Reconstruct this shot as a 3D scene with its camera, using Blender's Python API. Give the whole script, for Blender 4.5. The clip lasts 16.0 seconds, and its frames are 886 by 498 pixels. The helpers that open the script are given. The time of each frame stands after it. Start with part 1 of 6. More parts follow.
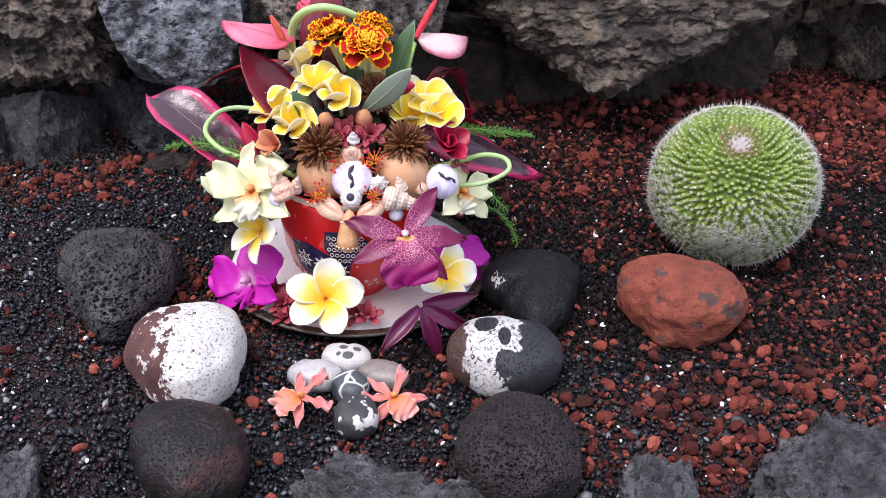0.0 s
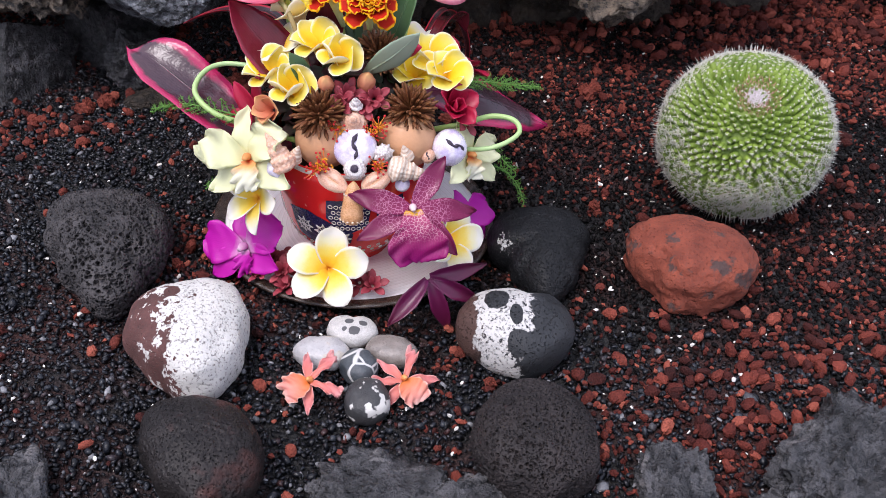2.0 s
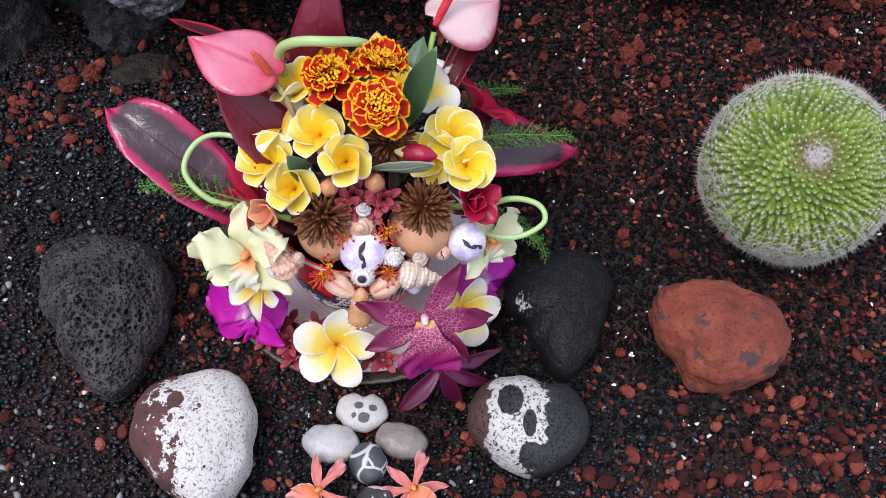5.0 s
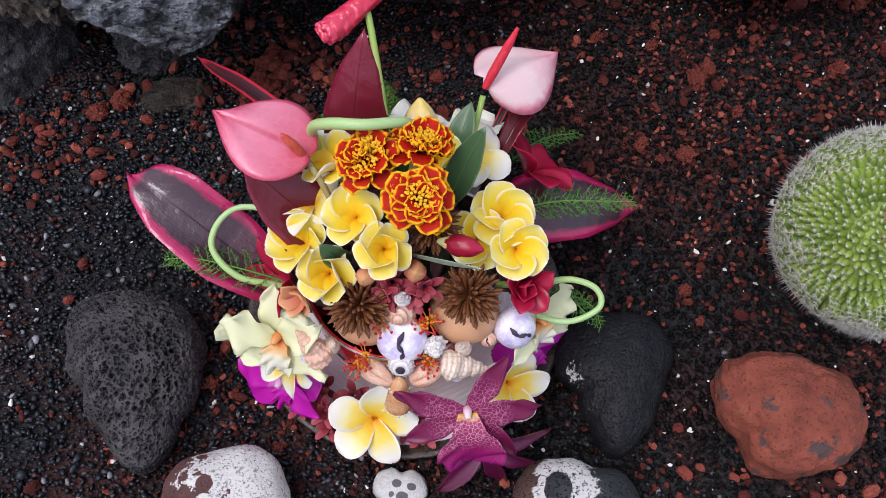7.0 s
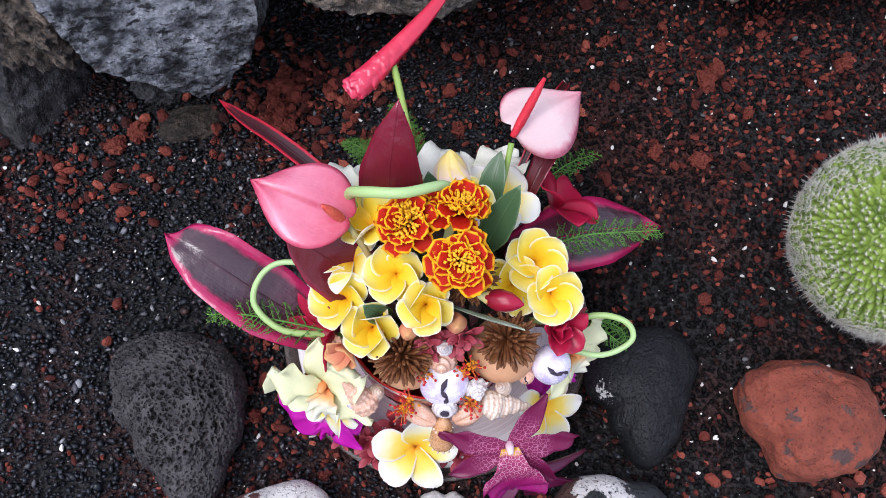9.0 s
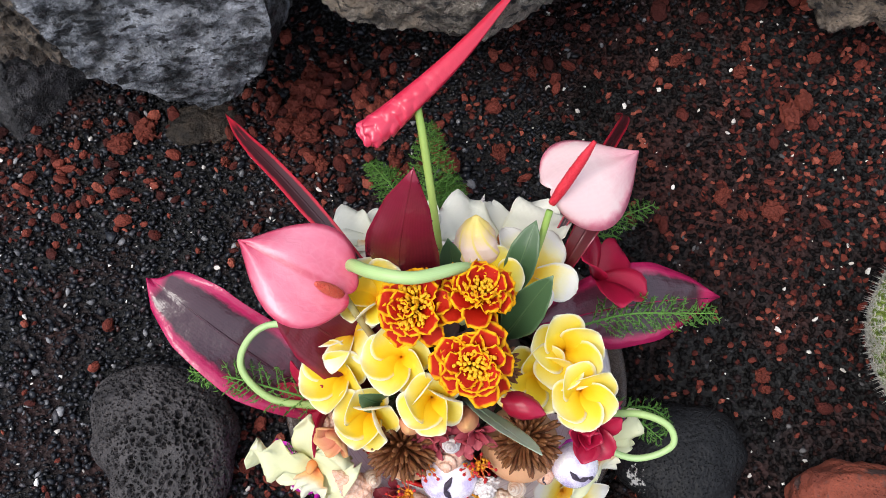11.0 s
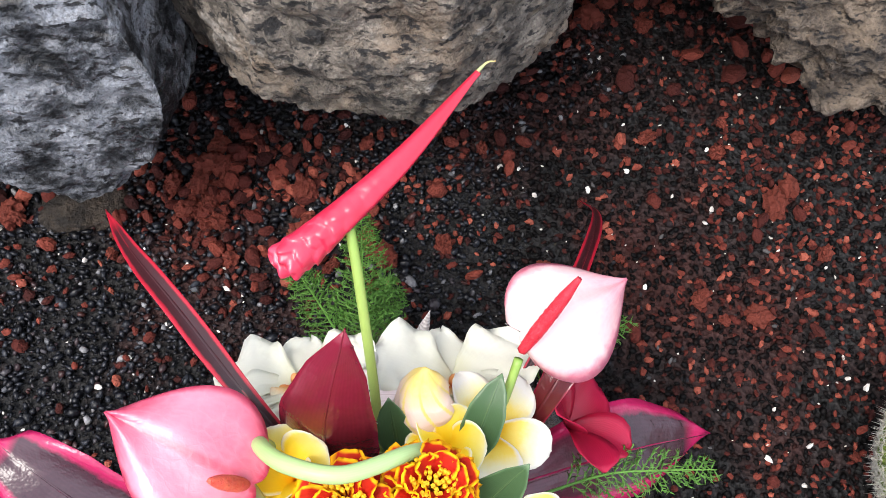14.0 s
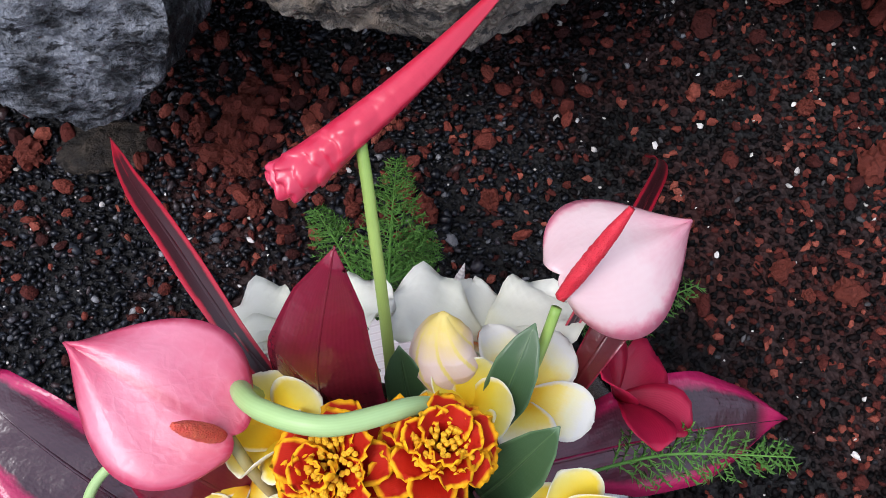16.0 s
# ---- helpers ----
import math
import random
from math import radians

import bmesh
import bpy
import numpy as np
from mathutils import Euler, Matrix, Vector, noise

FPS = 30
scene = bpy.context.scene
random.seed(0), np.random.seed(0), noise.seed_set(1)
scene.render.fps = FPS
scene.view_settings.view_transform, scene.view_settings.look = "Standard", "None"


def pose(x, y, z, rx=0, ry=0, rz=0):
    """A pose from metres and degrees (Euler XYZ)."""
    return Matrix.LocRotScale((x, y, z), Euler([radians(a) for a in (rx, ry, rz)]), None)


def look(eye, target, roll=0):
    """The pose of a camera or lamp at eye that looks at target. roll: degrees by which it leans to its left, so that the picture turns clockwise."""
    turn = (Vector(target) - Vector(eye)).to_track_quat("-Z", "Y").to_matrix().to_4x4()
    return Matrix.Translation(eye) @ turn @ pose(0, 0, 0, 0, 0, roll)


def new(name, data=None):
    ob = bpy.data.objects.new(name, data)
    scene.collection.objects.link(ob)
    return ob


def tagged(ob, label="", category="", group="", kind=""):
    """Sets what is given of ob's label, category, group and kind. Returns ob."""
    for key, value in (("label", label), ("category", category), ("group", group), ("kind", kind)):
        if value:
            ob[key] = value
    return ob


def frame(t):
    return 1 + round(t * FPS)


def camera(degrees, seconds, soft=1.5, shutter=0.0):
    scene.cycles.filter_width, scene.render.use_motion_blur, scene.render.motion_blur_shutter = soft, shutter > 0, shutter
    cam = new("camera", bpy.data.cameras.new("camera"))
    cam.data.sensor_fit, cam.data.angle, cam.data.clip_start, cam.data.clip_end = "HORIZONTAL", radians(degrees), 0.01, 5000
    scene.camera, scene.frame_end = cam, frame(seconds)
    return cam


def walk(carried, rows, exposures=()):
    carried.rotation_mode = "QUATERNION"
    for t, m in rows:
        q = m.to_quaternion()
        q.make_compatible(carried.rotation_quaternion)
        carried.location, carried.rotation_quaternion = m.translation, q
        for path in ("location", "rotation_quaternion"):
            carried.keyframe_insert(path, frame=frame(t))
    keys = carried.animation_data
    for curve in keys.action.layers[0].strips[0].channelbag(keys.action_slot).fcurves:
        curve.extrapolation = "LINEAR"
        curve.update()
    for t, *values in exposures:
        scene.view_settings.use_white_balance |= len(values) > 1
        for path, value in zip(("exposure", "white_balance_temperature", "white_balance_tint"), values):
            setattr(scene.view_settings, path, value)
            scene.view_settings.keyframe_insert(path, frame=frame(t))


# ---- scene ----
cam = camera(53.1, 16.0, 0.9)
PATH = [
    (0, (0.051, 0.049, 0.435), (0.015, 1.777, -0.57), 2.7),
    (0.5, (0.019, 0.065, 0.447), (0.043, 1.782, -0.577), 3.6),
    (1, (0.015, 0.074, 0.461), (0.063, 1.765, -0.606), 3.2),
    (1.5, (0.009, 0.083, 0.466), (0.054, 1.728, -0.671), 3.1),
    (2, (0.015, 0.117, 0.486), (0.067, 1.679, -0.761), 4.2),
    (2.5, (0.02, 0.164, 0.546), (0.039, 1.556, -0.89), 4.6),
    (3, (0.019, 0.219, 0.607), (0.056, 1.445, -0.972), 5.9),
    (3.5, (0.025, 0.28, 0.642), (0.073, 1.432, -0.992), 6.3),
    (4, (0.012, 0.296, 0.645), (0.065, 1.452, -0.986), 6.4),
    (4.2, (0.004, 0.303, 0.648), (0.062, 1.457, -0.984), 6.6),
    (6.3, (0.011, 0.462, 0.641), (-0.047, 1.373, -1.138), 1.0),
    (6.5, (0.012, 0.465, 0.645), (-0.062, 1.381, -1.131), 0.5),
    (7, (-0.001, 0.482, 0.654), (-0.057, 1.402, -1.121), 2.0),
    (7.5, (-0.02, 0.491, 0.673), (-0.116, 1.354, -1.129), -2.1),
    (8, (-0.034, 0.504, 0.702), (-0.082, 1.336, -1.116), -0.5),
    (8.5, (-0.036, 0.521, 0.713), (-0.052, 1.325, -1.118), 1.0),
    (8.7, (-0.039, 0.529, 0.709), (-0.046, 1.322, -1.126), 1.5),
    (10.8, (-0.027, 0.639, 0.66), (-0.155, 1.295, -1.225), -3.1),
    (11, (-0.026, 0.65, 0.652), (-0.149, 1.29, -1.239), -3.4),
    (11.5, (-0.007, 0.682, 0.639), (-0.164, 1.324, -1.249), -8.3),
    (12, (0.003, 0.711, 0.629), (-0.167, 1.347, -1.259), -10.0),
    (12.5, (-0.001, 0.727, 0.615), (-0.162, 1.338, -1.282), -8.6),
    (13, (-0.016, 0.739, 0.593), (-0.126, 1.321, -1.317), -4.4),
    (13.5, (-0.03, 0.751, 0.577), (-0.054, 1.407, -1.312), 4.3),
    (14, (-0.046, 0.741, 0.567), (-0.008, 1.445, -1.304), 10.0),
    (14.5, (-0.059, 0.74, 0.538), (0.006, 1.364, -1.361), 14.1),
    (15, (-0.05, 0.742, 0.517), (0.009, 1.333, -1.393), 13.5),
    (15.5, (-0.034, 0.74, 0.505), (-0.083, 1.343, -1.401), 3.8),
    (16, (-0.024, 0.738, 0.502), (-0.149, 1.423, -1.373), -0.7),
]
walk(cam, [(t, look(eye, target, roll)) for t, eye, target, roll in PATH], [
    (0, 0.96, 6300, 17), (0.5, 0.86, 6300, 17), (1.0, 0.82, 6300, 17), (4, 0.66, 6200, 17), (7.2, 0.44, 6200, 16), (8.0, 0.44, 6100, 16), (8.5, 0.65, 6000, 16), (11, 0.74, 6550, 10),
    (11.6, 0.7, 6750, 10), (12.5, 0.95, 6550, 10), (13.5, 1.05, 6600, 10), (14.0, 1.3, 6600, 10), (14.5, 0.82, 6600, 10), (15.4, 0.5, 6450, 10), (16, 0.62, 6100, 13)])

# ---- world and light: a bright overcast sky ----
world = bpy.data.worlds.new("overcast")
scene.world = world
world.use_nodes = True
wn = world.node_tree
sky = wn.nodes.new("ShaderNodeTexSky")
sky.sky_type, sky.sun_disc = "NISHITA", False
sky.sun_elevation, sky.sun_rotation = radians(63), radians(228)
sky.air_density, sky.dust_density, sky.ozone_density = 1.0, 6.0, 0.6
soft = wn.nodes.new("ShaderNodeMixRGB")
soft.blend_type = "MIX"
soft.inputs[0].default_value = 0.62
soft.inputs[2].default_value = (6.8, 7.35, 8.7, 1)
wn.links.new(sky.outputs[0], soft.inputs[1])
wn.links.new(soft.outputs[0], wn.nodes["Background"].inputs[0])
wn.nodes["Background"].inputs[1].default_value = 0.115
sun = new("sun", bpy.data.lights.new("sun", "SUN"))
sun.data.energy, sun.data.angle, sun.data.color = 1.3, radians(28), (1.0, 0.98, 0.96)
sun.matrix_world = look((-0.46, -0.42, 1.25), (0, 0, 0))


# ---- material tools ----
def material(name, rough=0.6, spec=0.5, sheen=0.0):
    m = bpy.data.materials.new(name)
    m.use_nodes = True
    n = m.node_tree
    b = n.nodes["Principled BSDF"]
    b.inputs["Roughness"].default_value = rough
    b.inputs["Specular IOR Level"].default_value = spec
    return m, n, b


def node(n, kind, **sets):
    k = n.nodes.new("ShaderNode" + kind)
    for key, value in sets.items():
        k.inputs[key.replace("_", " ")].default_value = value
    return k


def coords(n, which="Object"):
    return n.nodes.new("ShaderNodeTexCoord").outputs[which]


def ramp(n, fac, stops, mode="LINEAR"):
    r = n.nodes.new("ShaderNodeValToRGB")
    r.color_ramp.interpolation = mode
    while len(r.color_ramp.elements) < len(stops):
        r.color_ramp.elements.new(0.5)
    for e, (p, c) in zip(r.color_ramp.elements, stops):
        e.position, e.color = p, (*c, 1)
    n.links.new(fac, r.inputs[0])
    return r.outputs[0]


def grey(v):
    return (v, v, v)


def noise_tex(n, vec, scale, detail=4, rough=0.55):
    k = node(n, "TexNoise", Scale=scale, Detail=detail, Roughness=rough)
    n.links.new(vec, k.inputs["Vector"])
    return k.outputs["Fac"]


def voronoi(n, vec, scale, out="Distance"):
    k = node(n, "TexVoronoi", Scale=scale)
    n.links.new(vec, k.inputs["Vector"])
    return k.outputs[out]


def mix(n, fac, a, b, blend="MIX"):
    k = n.nodes.new("ShaderNodeMixRGB")
    k.blend_type = blend
    for s, v in zip(k.inputs, (fac, a, b)):
        if isinstance(v, (int, float)):
            s.default_value = v
        elif isinstance(v, tuple):
            s.default_value = (*v, 1)
        else:
            n.links.new(v, s)
    return k.outputs[0]


def math_node(n, op, a, b=0.0, c=0.0):
    k = n.nodes.new("ShaderNodeMath")
    k.operation = op
    for s, v in zip(k.inputs, (a, b, c)):
        if isinstance(v, (int, float)):
            s.default_value = v
        else:
            n.links.new(v, s)
    return k.outputs[0]


def bump(n, b, height, strength, dist):
    k = node(n, "Bump", Strength=strength, Distance=dist)
    n.links.new(height, k.inputs["Height"])
    if b.inputs["Normal"].is_linked:
        n.links.new(b.inputs["Normal"].links[0].from_socket, k.inputs["Normal"])
    n.links.new(k.outputs[0], b.inputs["Normal"])


def colour(n, b, sock):
    n.links.new(sock, b.inputs["Base Color"])


def stone_material(name, dark, light, scale=30, rough=0.75, pit=0.0, pit_scale=300, fine=0.4, extra=None, spec=0.4, speck=0.35, swing=0.2, facet=0.0, wear_light=None, dust=None):
    m, n, b = material(name, rough, spec)
    o = coords(n)
    a = noise_tex(n, o, scale, 6, 0.65)
    f = noise_tex(n, o, scale * 14, 3, 0.6)
    c = ramp(n, a, [(0.5 - swing, dark), (0.5 + swing, light)])
    c = mix(n, speck, c, ramp(n, f, [(0.35, grey(0.25)), (0.65, grey(0.75))]), "OVERLAY")
    if extra:
        c = extra(n, o, c)
    if dust or wear_light:
        g = n.nodes.new("ShaderNodeNewGeometry")
    # brown-grey tone of the top, which also paints light on upward faces
    if dust:
        up = n.nodes.new("ShaderNodeSeparateXYZ")
        n.links.new(g.outputs["Normal"], up.inputs[0])
        lie = math_node(n, "ADD", up.outputs[2], math_node(n, "MULTIPLY_ADD", noise_tex(n, o, 26, 5, 0.65), 1.2, -0.6))
        c = mix(n, ramp(n, lie, [(0.55, grey(0)), (0.95, grey(0.75))]), c, dust)
    # pale worn crests, which also paint highlights on the raised points
    if wear_light:
        c = mix(n, ramp(n, g.outputs["Pointiness"], [(0.535, grey(0)), (0.64, grey(0.8))]), c, wear_light)
    colour(n, b, c)
    bump(n, b, f, fine, 0.0012)
    bump(n, b, a, 0.5, 0.004)
    if facet:
        bump(n, b, voronoi(n, o, facet), 0.9, 0.012)
        bump(n, b, noise_tex(n, o, facet * 3, 5, 0.7), 0.9, 0.008)
    if pit:
        d = voronoi(n, o, pit_scale)
        bump(n, b, ramp(n, d, [(0.14, grey(0)), (0.34, grey(1))]), pit, 0.0035)
    rr = ramp(n, f, [(0.3, grey(rough - 0.15)), (0.7, grey(min(1, rough + 0.15)))])
    n.links.new(rr, b.inputs["Roughness"])
    return m


# ---- mesh tools ----
def mesh_ob(name, verts, faces, mat, parent=None, label="", smooth=True, uvs=None):
    me = bpy.data.meshes.new(name)
    me.from_pydata([tuple(map(float, v)) for v in verts], [], [tuple(map(int, f)) for f in faces])
    if uvs is not None:
        lay = me.uv_layers.new(name="UVMap")
        idx = np.empty(len(me.loops), dtype=np.int32)
        me.loops.foreach_get("vertex_index", idx)
        lay.data.foreach_set("uv", np.asarray(uvs, dtype=np.float32)[idx].ravel())
    if smooth:
        me.polygons.foreach_set("use_smooth", [True] * len(me.polygons))
    me.update()
    me.materials.append(mat)
    ob = new(name, me)
    if parent:
        ob.parent = parent
    if label:
        ob["label"] = label
    return ob


def share(name, data, m, parent):
    ob = new(name, data)
    ob.parent = parent
    ob.matrix_basis = m
    return ob


def empty(name, m=Matrix()):
    e = new(name)
    e.empty_display_size = 0.01
    e.matrix_basis = m
    return e


def facing(pos, direction, roll=0.0, size=1.0):
    """z of the thing along direction, y as far up as it goes, then turned by roll degrees."""
    q = Vector(direction).normalized().to_track_quat("Z", "Y").to_matrix().to_4x4()
    return Matrix.Translation(pos) @ q @ Matrix.Rotation(radians(roll), 4, "Z") @ Matrix.Scale(size, 4)


ICO = {}


def ico(sub):
    if sub not in ICO:
        bm = bmesh.new()
        bmesh.ops.create_icosphere(bm, subdivisions=sub, radius=1)
        ICO[sub] = (np.array([v.co[:] for v in bm.verts]), np.array([[v.index for v in f.verts] for f in bm.faces]))
        bm.free()
    return ICO[sub]


def ground_z(x, y):
    dip = -0.015 * math.exp(-(((x + 0.02) / 0.17) ** 2 + ((y - 0.66) / 0.17) ** 2))
    dip = min(dip, -0.015 * min(1, max(0, (0.185 - math.hypot(x + 0.046, y - 0.77)) / 0.05)))
    rise = 0.012 * min(max((y - 1.05) / 0.25, 0), 1)
    return dip + rise + 0.003 * noise.noise((x * 9, y * 9, 0.3))


def fbm(p, octaves=4, gain=0.5):
    s, a = 0.0, 1.0
    for i in range(octaves):
        s += a * noise.noise(p)
        p = p * 2.03
        a *= gain
    return s


def river_stone(radii, height, squash=0.85, sub=5, seed=0, lump=0.05, pits=0.0, pit_size=0.006):
    """A worn stone: radii (metres) round its plan, anticlockwise from +x, and its height."""
    vs, fs = ico(sub)
    k = len(radii)
    out = []
    off = Vector((seed * 3.1, seed * 1.7, seed * 0.9))
    for x, y, z in vs:
        a = (math.atan2(y, x) / (2 * math.pi)) % 1 * k
        i, f = int(a) % k, a - int(a)
        f = f * f * (3 - 2 * f)
        r = radii[i] * (1 - f) + radii[(i + 1) % k] * f
        h = math.hypot(x, y)
        hh = h ** squash
        zz = math.copysign(abs(z) ** squash, z)
        d = Vector((x, y, z))
        bumpy = 1 + lump * fbm(d * 1.6 + off, 3)
        q = Vector((r * hh * x / max(h, 1e-6), r * hh * y / max(h, 1e-6), height / 2 * zz)) * bumpy
        if pits:
            for size, deep in ((pit_size, pits), (pit_size * 0.45, pits * 0.55)):
                dist = noise.voronoi(q / size + off)[0][0]
                edge = 0.40 + 0.22 * noise.noise(q / size / 2.5 + off)
                q -= d * deep * max(0.0, min(1.0, (edge - dist) / 0.16)) * (0.75 + 0.6 * noise.noise(q / size / 4 + off))
        out.append(q)
    return out, fs


def lava_block(dims, seed, sub=6, rough=0.16, cuts=(), grain=0.02):
    """A broken lava block: a lumpy ball flattened by planes (normal, distance in half sizes)."""
    vs, fs = ico(sub)
    off = Vector((seed * 5.3, seed * 2.9, seed * 7.7))
    planes = [(Vector(nv).normalized(), d) for nv, d in cuts]
    out = []
    for v in vs:
        p = Vector(v)
        box = max(abs(p.x), abs(p.y), abs(p.z))
        p = p * (0.55 + 0.45 / box)
        p = p * (1 + rough * fbm(p * 1.3 + off, 3))
        for nv, d in planes:
            e = p.dot(nv) - d
            if e > 0:
                p -= nv * e * 0.93
        r = abs(noise.noise(p * 3.1 + off))
        c = noise.voronoi(p * 4.5 + off)[0][0]
        pit = max(0, 0.4 - noise.voronoi(p * 11 + off)[0][0])
        p = p * (1 + grain * (fbm(p * 6 + off, 6, 0.68) * 1.5 - r * 1.4 - 1.6 * max(0, 0.35 - c) - 0.9 * pit))
        out.append((p.x * dims[0] / 2, p.y * dims[1] / 2, p.z * dims[2] / 2))
    return out, fs


# ---- materials of the ground and stones ----
def lichen(n, o, c):
    k = noise_tex(n, o, 22, 5, 0.7)
    return mix(n, ramp(n, k, [(0.52, grey(0)), (0.64, grey(0.8))]), c, (0.25, 0.19, 0.135))


def white_mark(n, o, c):
    d = n.nodes.new("ShaderNodeVectorMath")
    d.operation = "DISTANCE"
    n.links.new(o, d.inputs[0])
    d.inputs[1].default_value = (-0.030, -0.004, 0.012)
    near = math_node(n, "ADD", math_node(n, "MULTIPLY", d.outputs["Value"], 60.0), math_node(n, "MULTIPLY", noise_tex(n, o, 300, 3, 0.6), 1.6))
    return mix(n, ramp(n, math_node(n, "MULTIPLY", near, 0.5), [(0.56, grey(1)), (0.62, grey(0))]), c, (0.42, 0.42, 0.40))


def pit_shade(n, o, c, pale=None):
    """Painted shade of small hollows stretched along the flow, and pale scuffs and glints."""
    st = n.nodes.new("ShaderNodeVectorMath")
    st.operation = "MULTIPLY"
    n.links.new(o, st.inputs[0])
    st.inputs[1].default_value = (0.6, 1.0, 1.35)
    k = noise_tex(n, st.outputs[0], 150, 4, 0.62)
    # near-black colour stands in for the shade inside the hollows
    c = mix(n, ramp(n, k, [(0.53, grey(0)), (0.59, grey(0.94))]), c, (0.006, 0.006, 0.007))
    if pale:
        k = noise_tex(n, st.outputs[0], 34, 5, 0.7)
        c = mix(n, ramp(n, k, [(0.60, grey(0)), (0.66, grey(0.75))]), c, pale)
    return c


M_block_blue = stone_material("blue_grey_basalt", (0.016, 0.018, 0.0205), (0.25, 0.265, 0.29), 42, 0.42, 0.25, 200, 0.4, lambda n, o, c: pit_shade(n, o, c, (0.22, 0.23, 0.25)), 0.35, 0.6, 0.10, 30, (0.34, 0.34, 0.345), (0.14, 0.132, 0.122))
M_block_edge = stone_material("dark_grey_rough_lava", (0.006, 0.006, 0.007), (0.085, 0.083, 0.088), 48, 0.5, 0.6, 240, 1.0, lambda n, o, c: pit_shade(n, o, c, (0.16, 0.15, 0.15)), 0.5, 0.6, 0.15, 34, (0.15, 0.147, 0.15))
M_block_brown = stone_material("brown_weathered_lava", (0.015, 0.0115, 0.009), (0.150, 0.116, 0.086), 40, 0.6, 0.3, 200, 0.55, lambda n, o, c: pit_shade(n, o, lichen(n, o, c), (0.24, 0.19, 0.145)), 0.5, 0.65, 0.15, 42, (0.26, 0.21, 0.165))
M_block_pale = stone_material("pale_brown_weathered_lava", (0.020, 0.016, 0.013), (0.275, 0.238, 0.195), 40, 0.6, 0.3, 200, 0.55, lambda n, o, c: pit_shade(n, o, lichen(n, o, c), (0.36, 0.33, 0.295)), 0.5, 0.65, 0.15, 42, (0.50, 0.47, 0.43))
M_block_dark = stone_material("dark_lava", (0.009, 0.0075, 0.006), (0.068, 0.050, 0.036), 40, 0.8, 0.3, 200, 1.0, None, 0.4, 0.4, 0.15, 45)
M_porous = stone_material("porous_black_lava", (0.010, 0.009, 0.010), (0.060, 0.054, 0.055), 45, 0.55, 1.0, 300, 0.6, None, 0.3)
M_vesicle = stone_material("fine_pored_brown_black_lava", (0.009, 0.007, 0.0075), (0.03, 0.024, 0.024), 40, 0.6, 1.0, 420, 0.5, None, 0.25)
M_smooth = stone_material("smooth_black_basalt", (0.004, 0.0045, 0.0055), (0.012, 0.0125, 0.014), 30, 0.55, 0.7, 520, 0.6, white_mark, 0.22)
M_redrock = stone_material("red_cinder_stone", (0.12, 0.026, 0.015), (0.25, 0.060, 0.033), 45, 0.85, 0.5, 300, 0.6,
                           lambda n, o, c: mix(n, ramp(n, noise_tex(n, o, 38, 4, 0.65), [(0.56, grey(0)), (0.61, grey(0.9))]), c, (0.05, 0.036, 0.034)))


def brown_patch(n, o, c):
    k = noise_tex(n, o, 25, 4, 0.6)
    return mix(n, ramp(n, k, [(0.55, grey(0)), (0.68, grey(0.7))]), c, (0.085, 0.03, 0.024))


M_frontleft = stone_material("grey_brown_worn_lava", (0.007, 0.0055, 0.0055), (0.022, 0.018, 0.0175), 40, 0.48, 0.8, 480, 0.5, brown_patch, 0.25)


def gravel_material(name, stops, rough, spec=0.5, fine=0.3):
    m, n, b = material(name, rough, spec)
    g = n.nodes.new("ShaderNodeNewGeometry")
    c = ramp(n, g.outputs["Random Per Island"], stops)
    f = noise_tex(n, coords(n), 700, 3, 0.6)
    c = mix(n, 0.3, c, ramp(n, f, [(0.35, grey(0.2)), (0.65, grey(0.8))]), "OVERLAY")
    colour(n, b, c)
    bump(n, b, f, fine, 0.001)
    if rough > 0.8:
        bump(n, b, noise_tex(n, coords(n), 420, 5, 0.75), 0.6, 0.002)
    return m


M_gravel = gravel_material("black_cinder_gravel", [(0, (0.0034, 0.0036, 0.005)), (0.45, (0.005, 0.0056, 0.0082)), (0.70, (0.010, 0.0115, 0.016)), (0.86, (0.024, 0.027, 0.034)), (0.90, (0.035, 0.011, 0.009)), (0.965, (0.055, 0.058, 0.066)), (1, (0.24, 0.24, 0.25))], 0.30, 0.32)
# rusty dust, and a darker tone for the shade beside the arrangement
M_gravel_dull = gravel_material("dusty_shaded_dark_gravel", [(0, (0.0022, 0.002, 0.0022)), (0.5, (0.0032, 0.0027, 0.003)), (0.8, (0.0065, 0.0040, 0.004)), (0.93, (0.018, 0.006, 0.005)), (0.985, (0.02, 0.02, 0.023)), (1, (0.14, 0.135, 0.135))], 0.6, 0.10)
M_cinder = gravel_material("red_cinder", [(0, (0.026, 0.0052, 0.0045)), (0.5, (0.085, 0.0155, 0.011)), (0.85, (0.19, 0.040, 0.026)), (1, (0.32, 0.085, 0.055))], 0.85, 0.25, 0.8)
M_chip = gravel_material("white_shell_chips", [(0, (0.45, 0.42, 0.38)), (1, (0.8, 0.78, 0.74))], 0.5)
m, n, b = material("gravel_bed", 0.8)
o = coords(n)
patch = noise_tex(n, o, 6, 5, 0.6)
colour(n, b, mix(n, ramp(n, patch, [(0.48, grey(0)), (0.62, grey(1))]), ramp(n, voronoi(n, o, 260, "Color"), [(0.2, (0.005, 0.005, 0.006)), (0.9, (0.011, 0.0105, 0.011))]), (0.038, 0.009, 0.007)))
bump(n, b, voronoi(n, o, 260), 1.0, 0.004)
M_bed = m

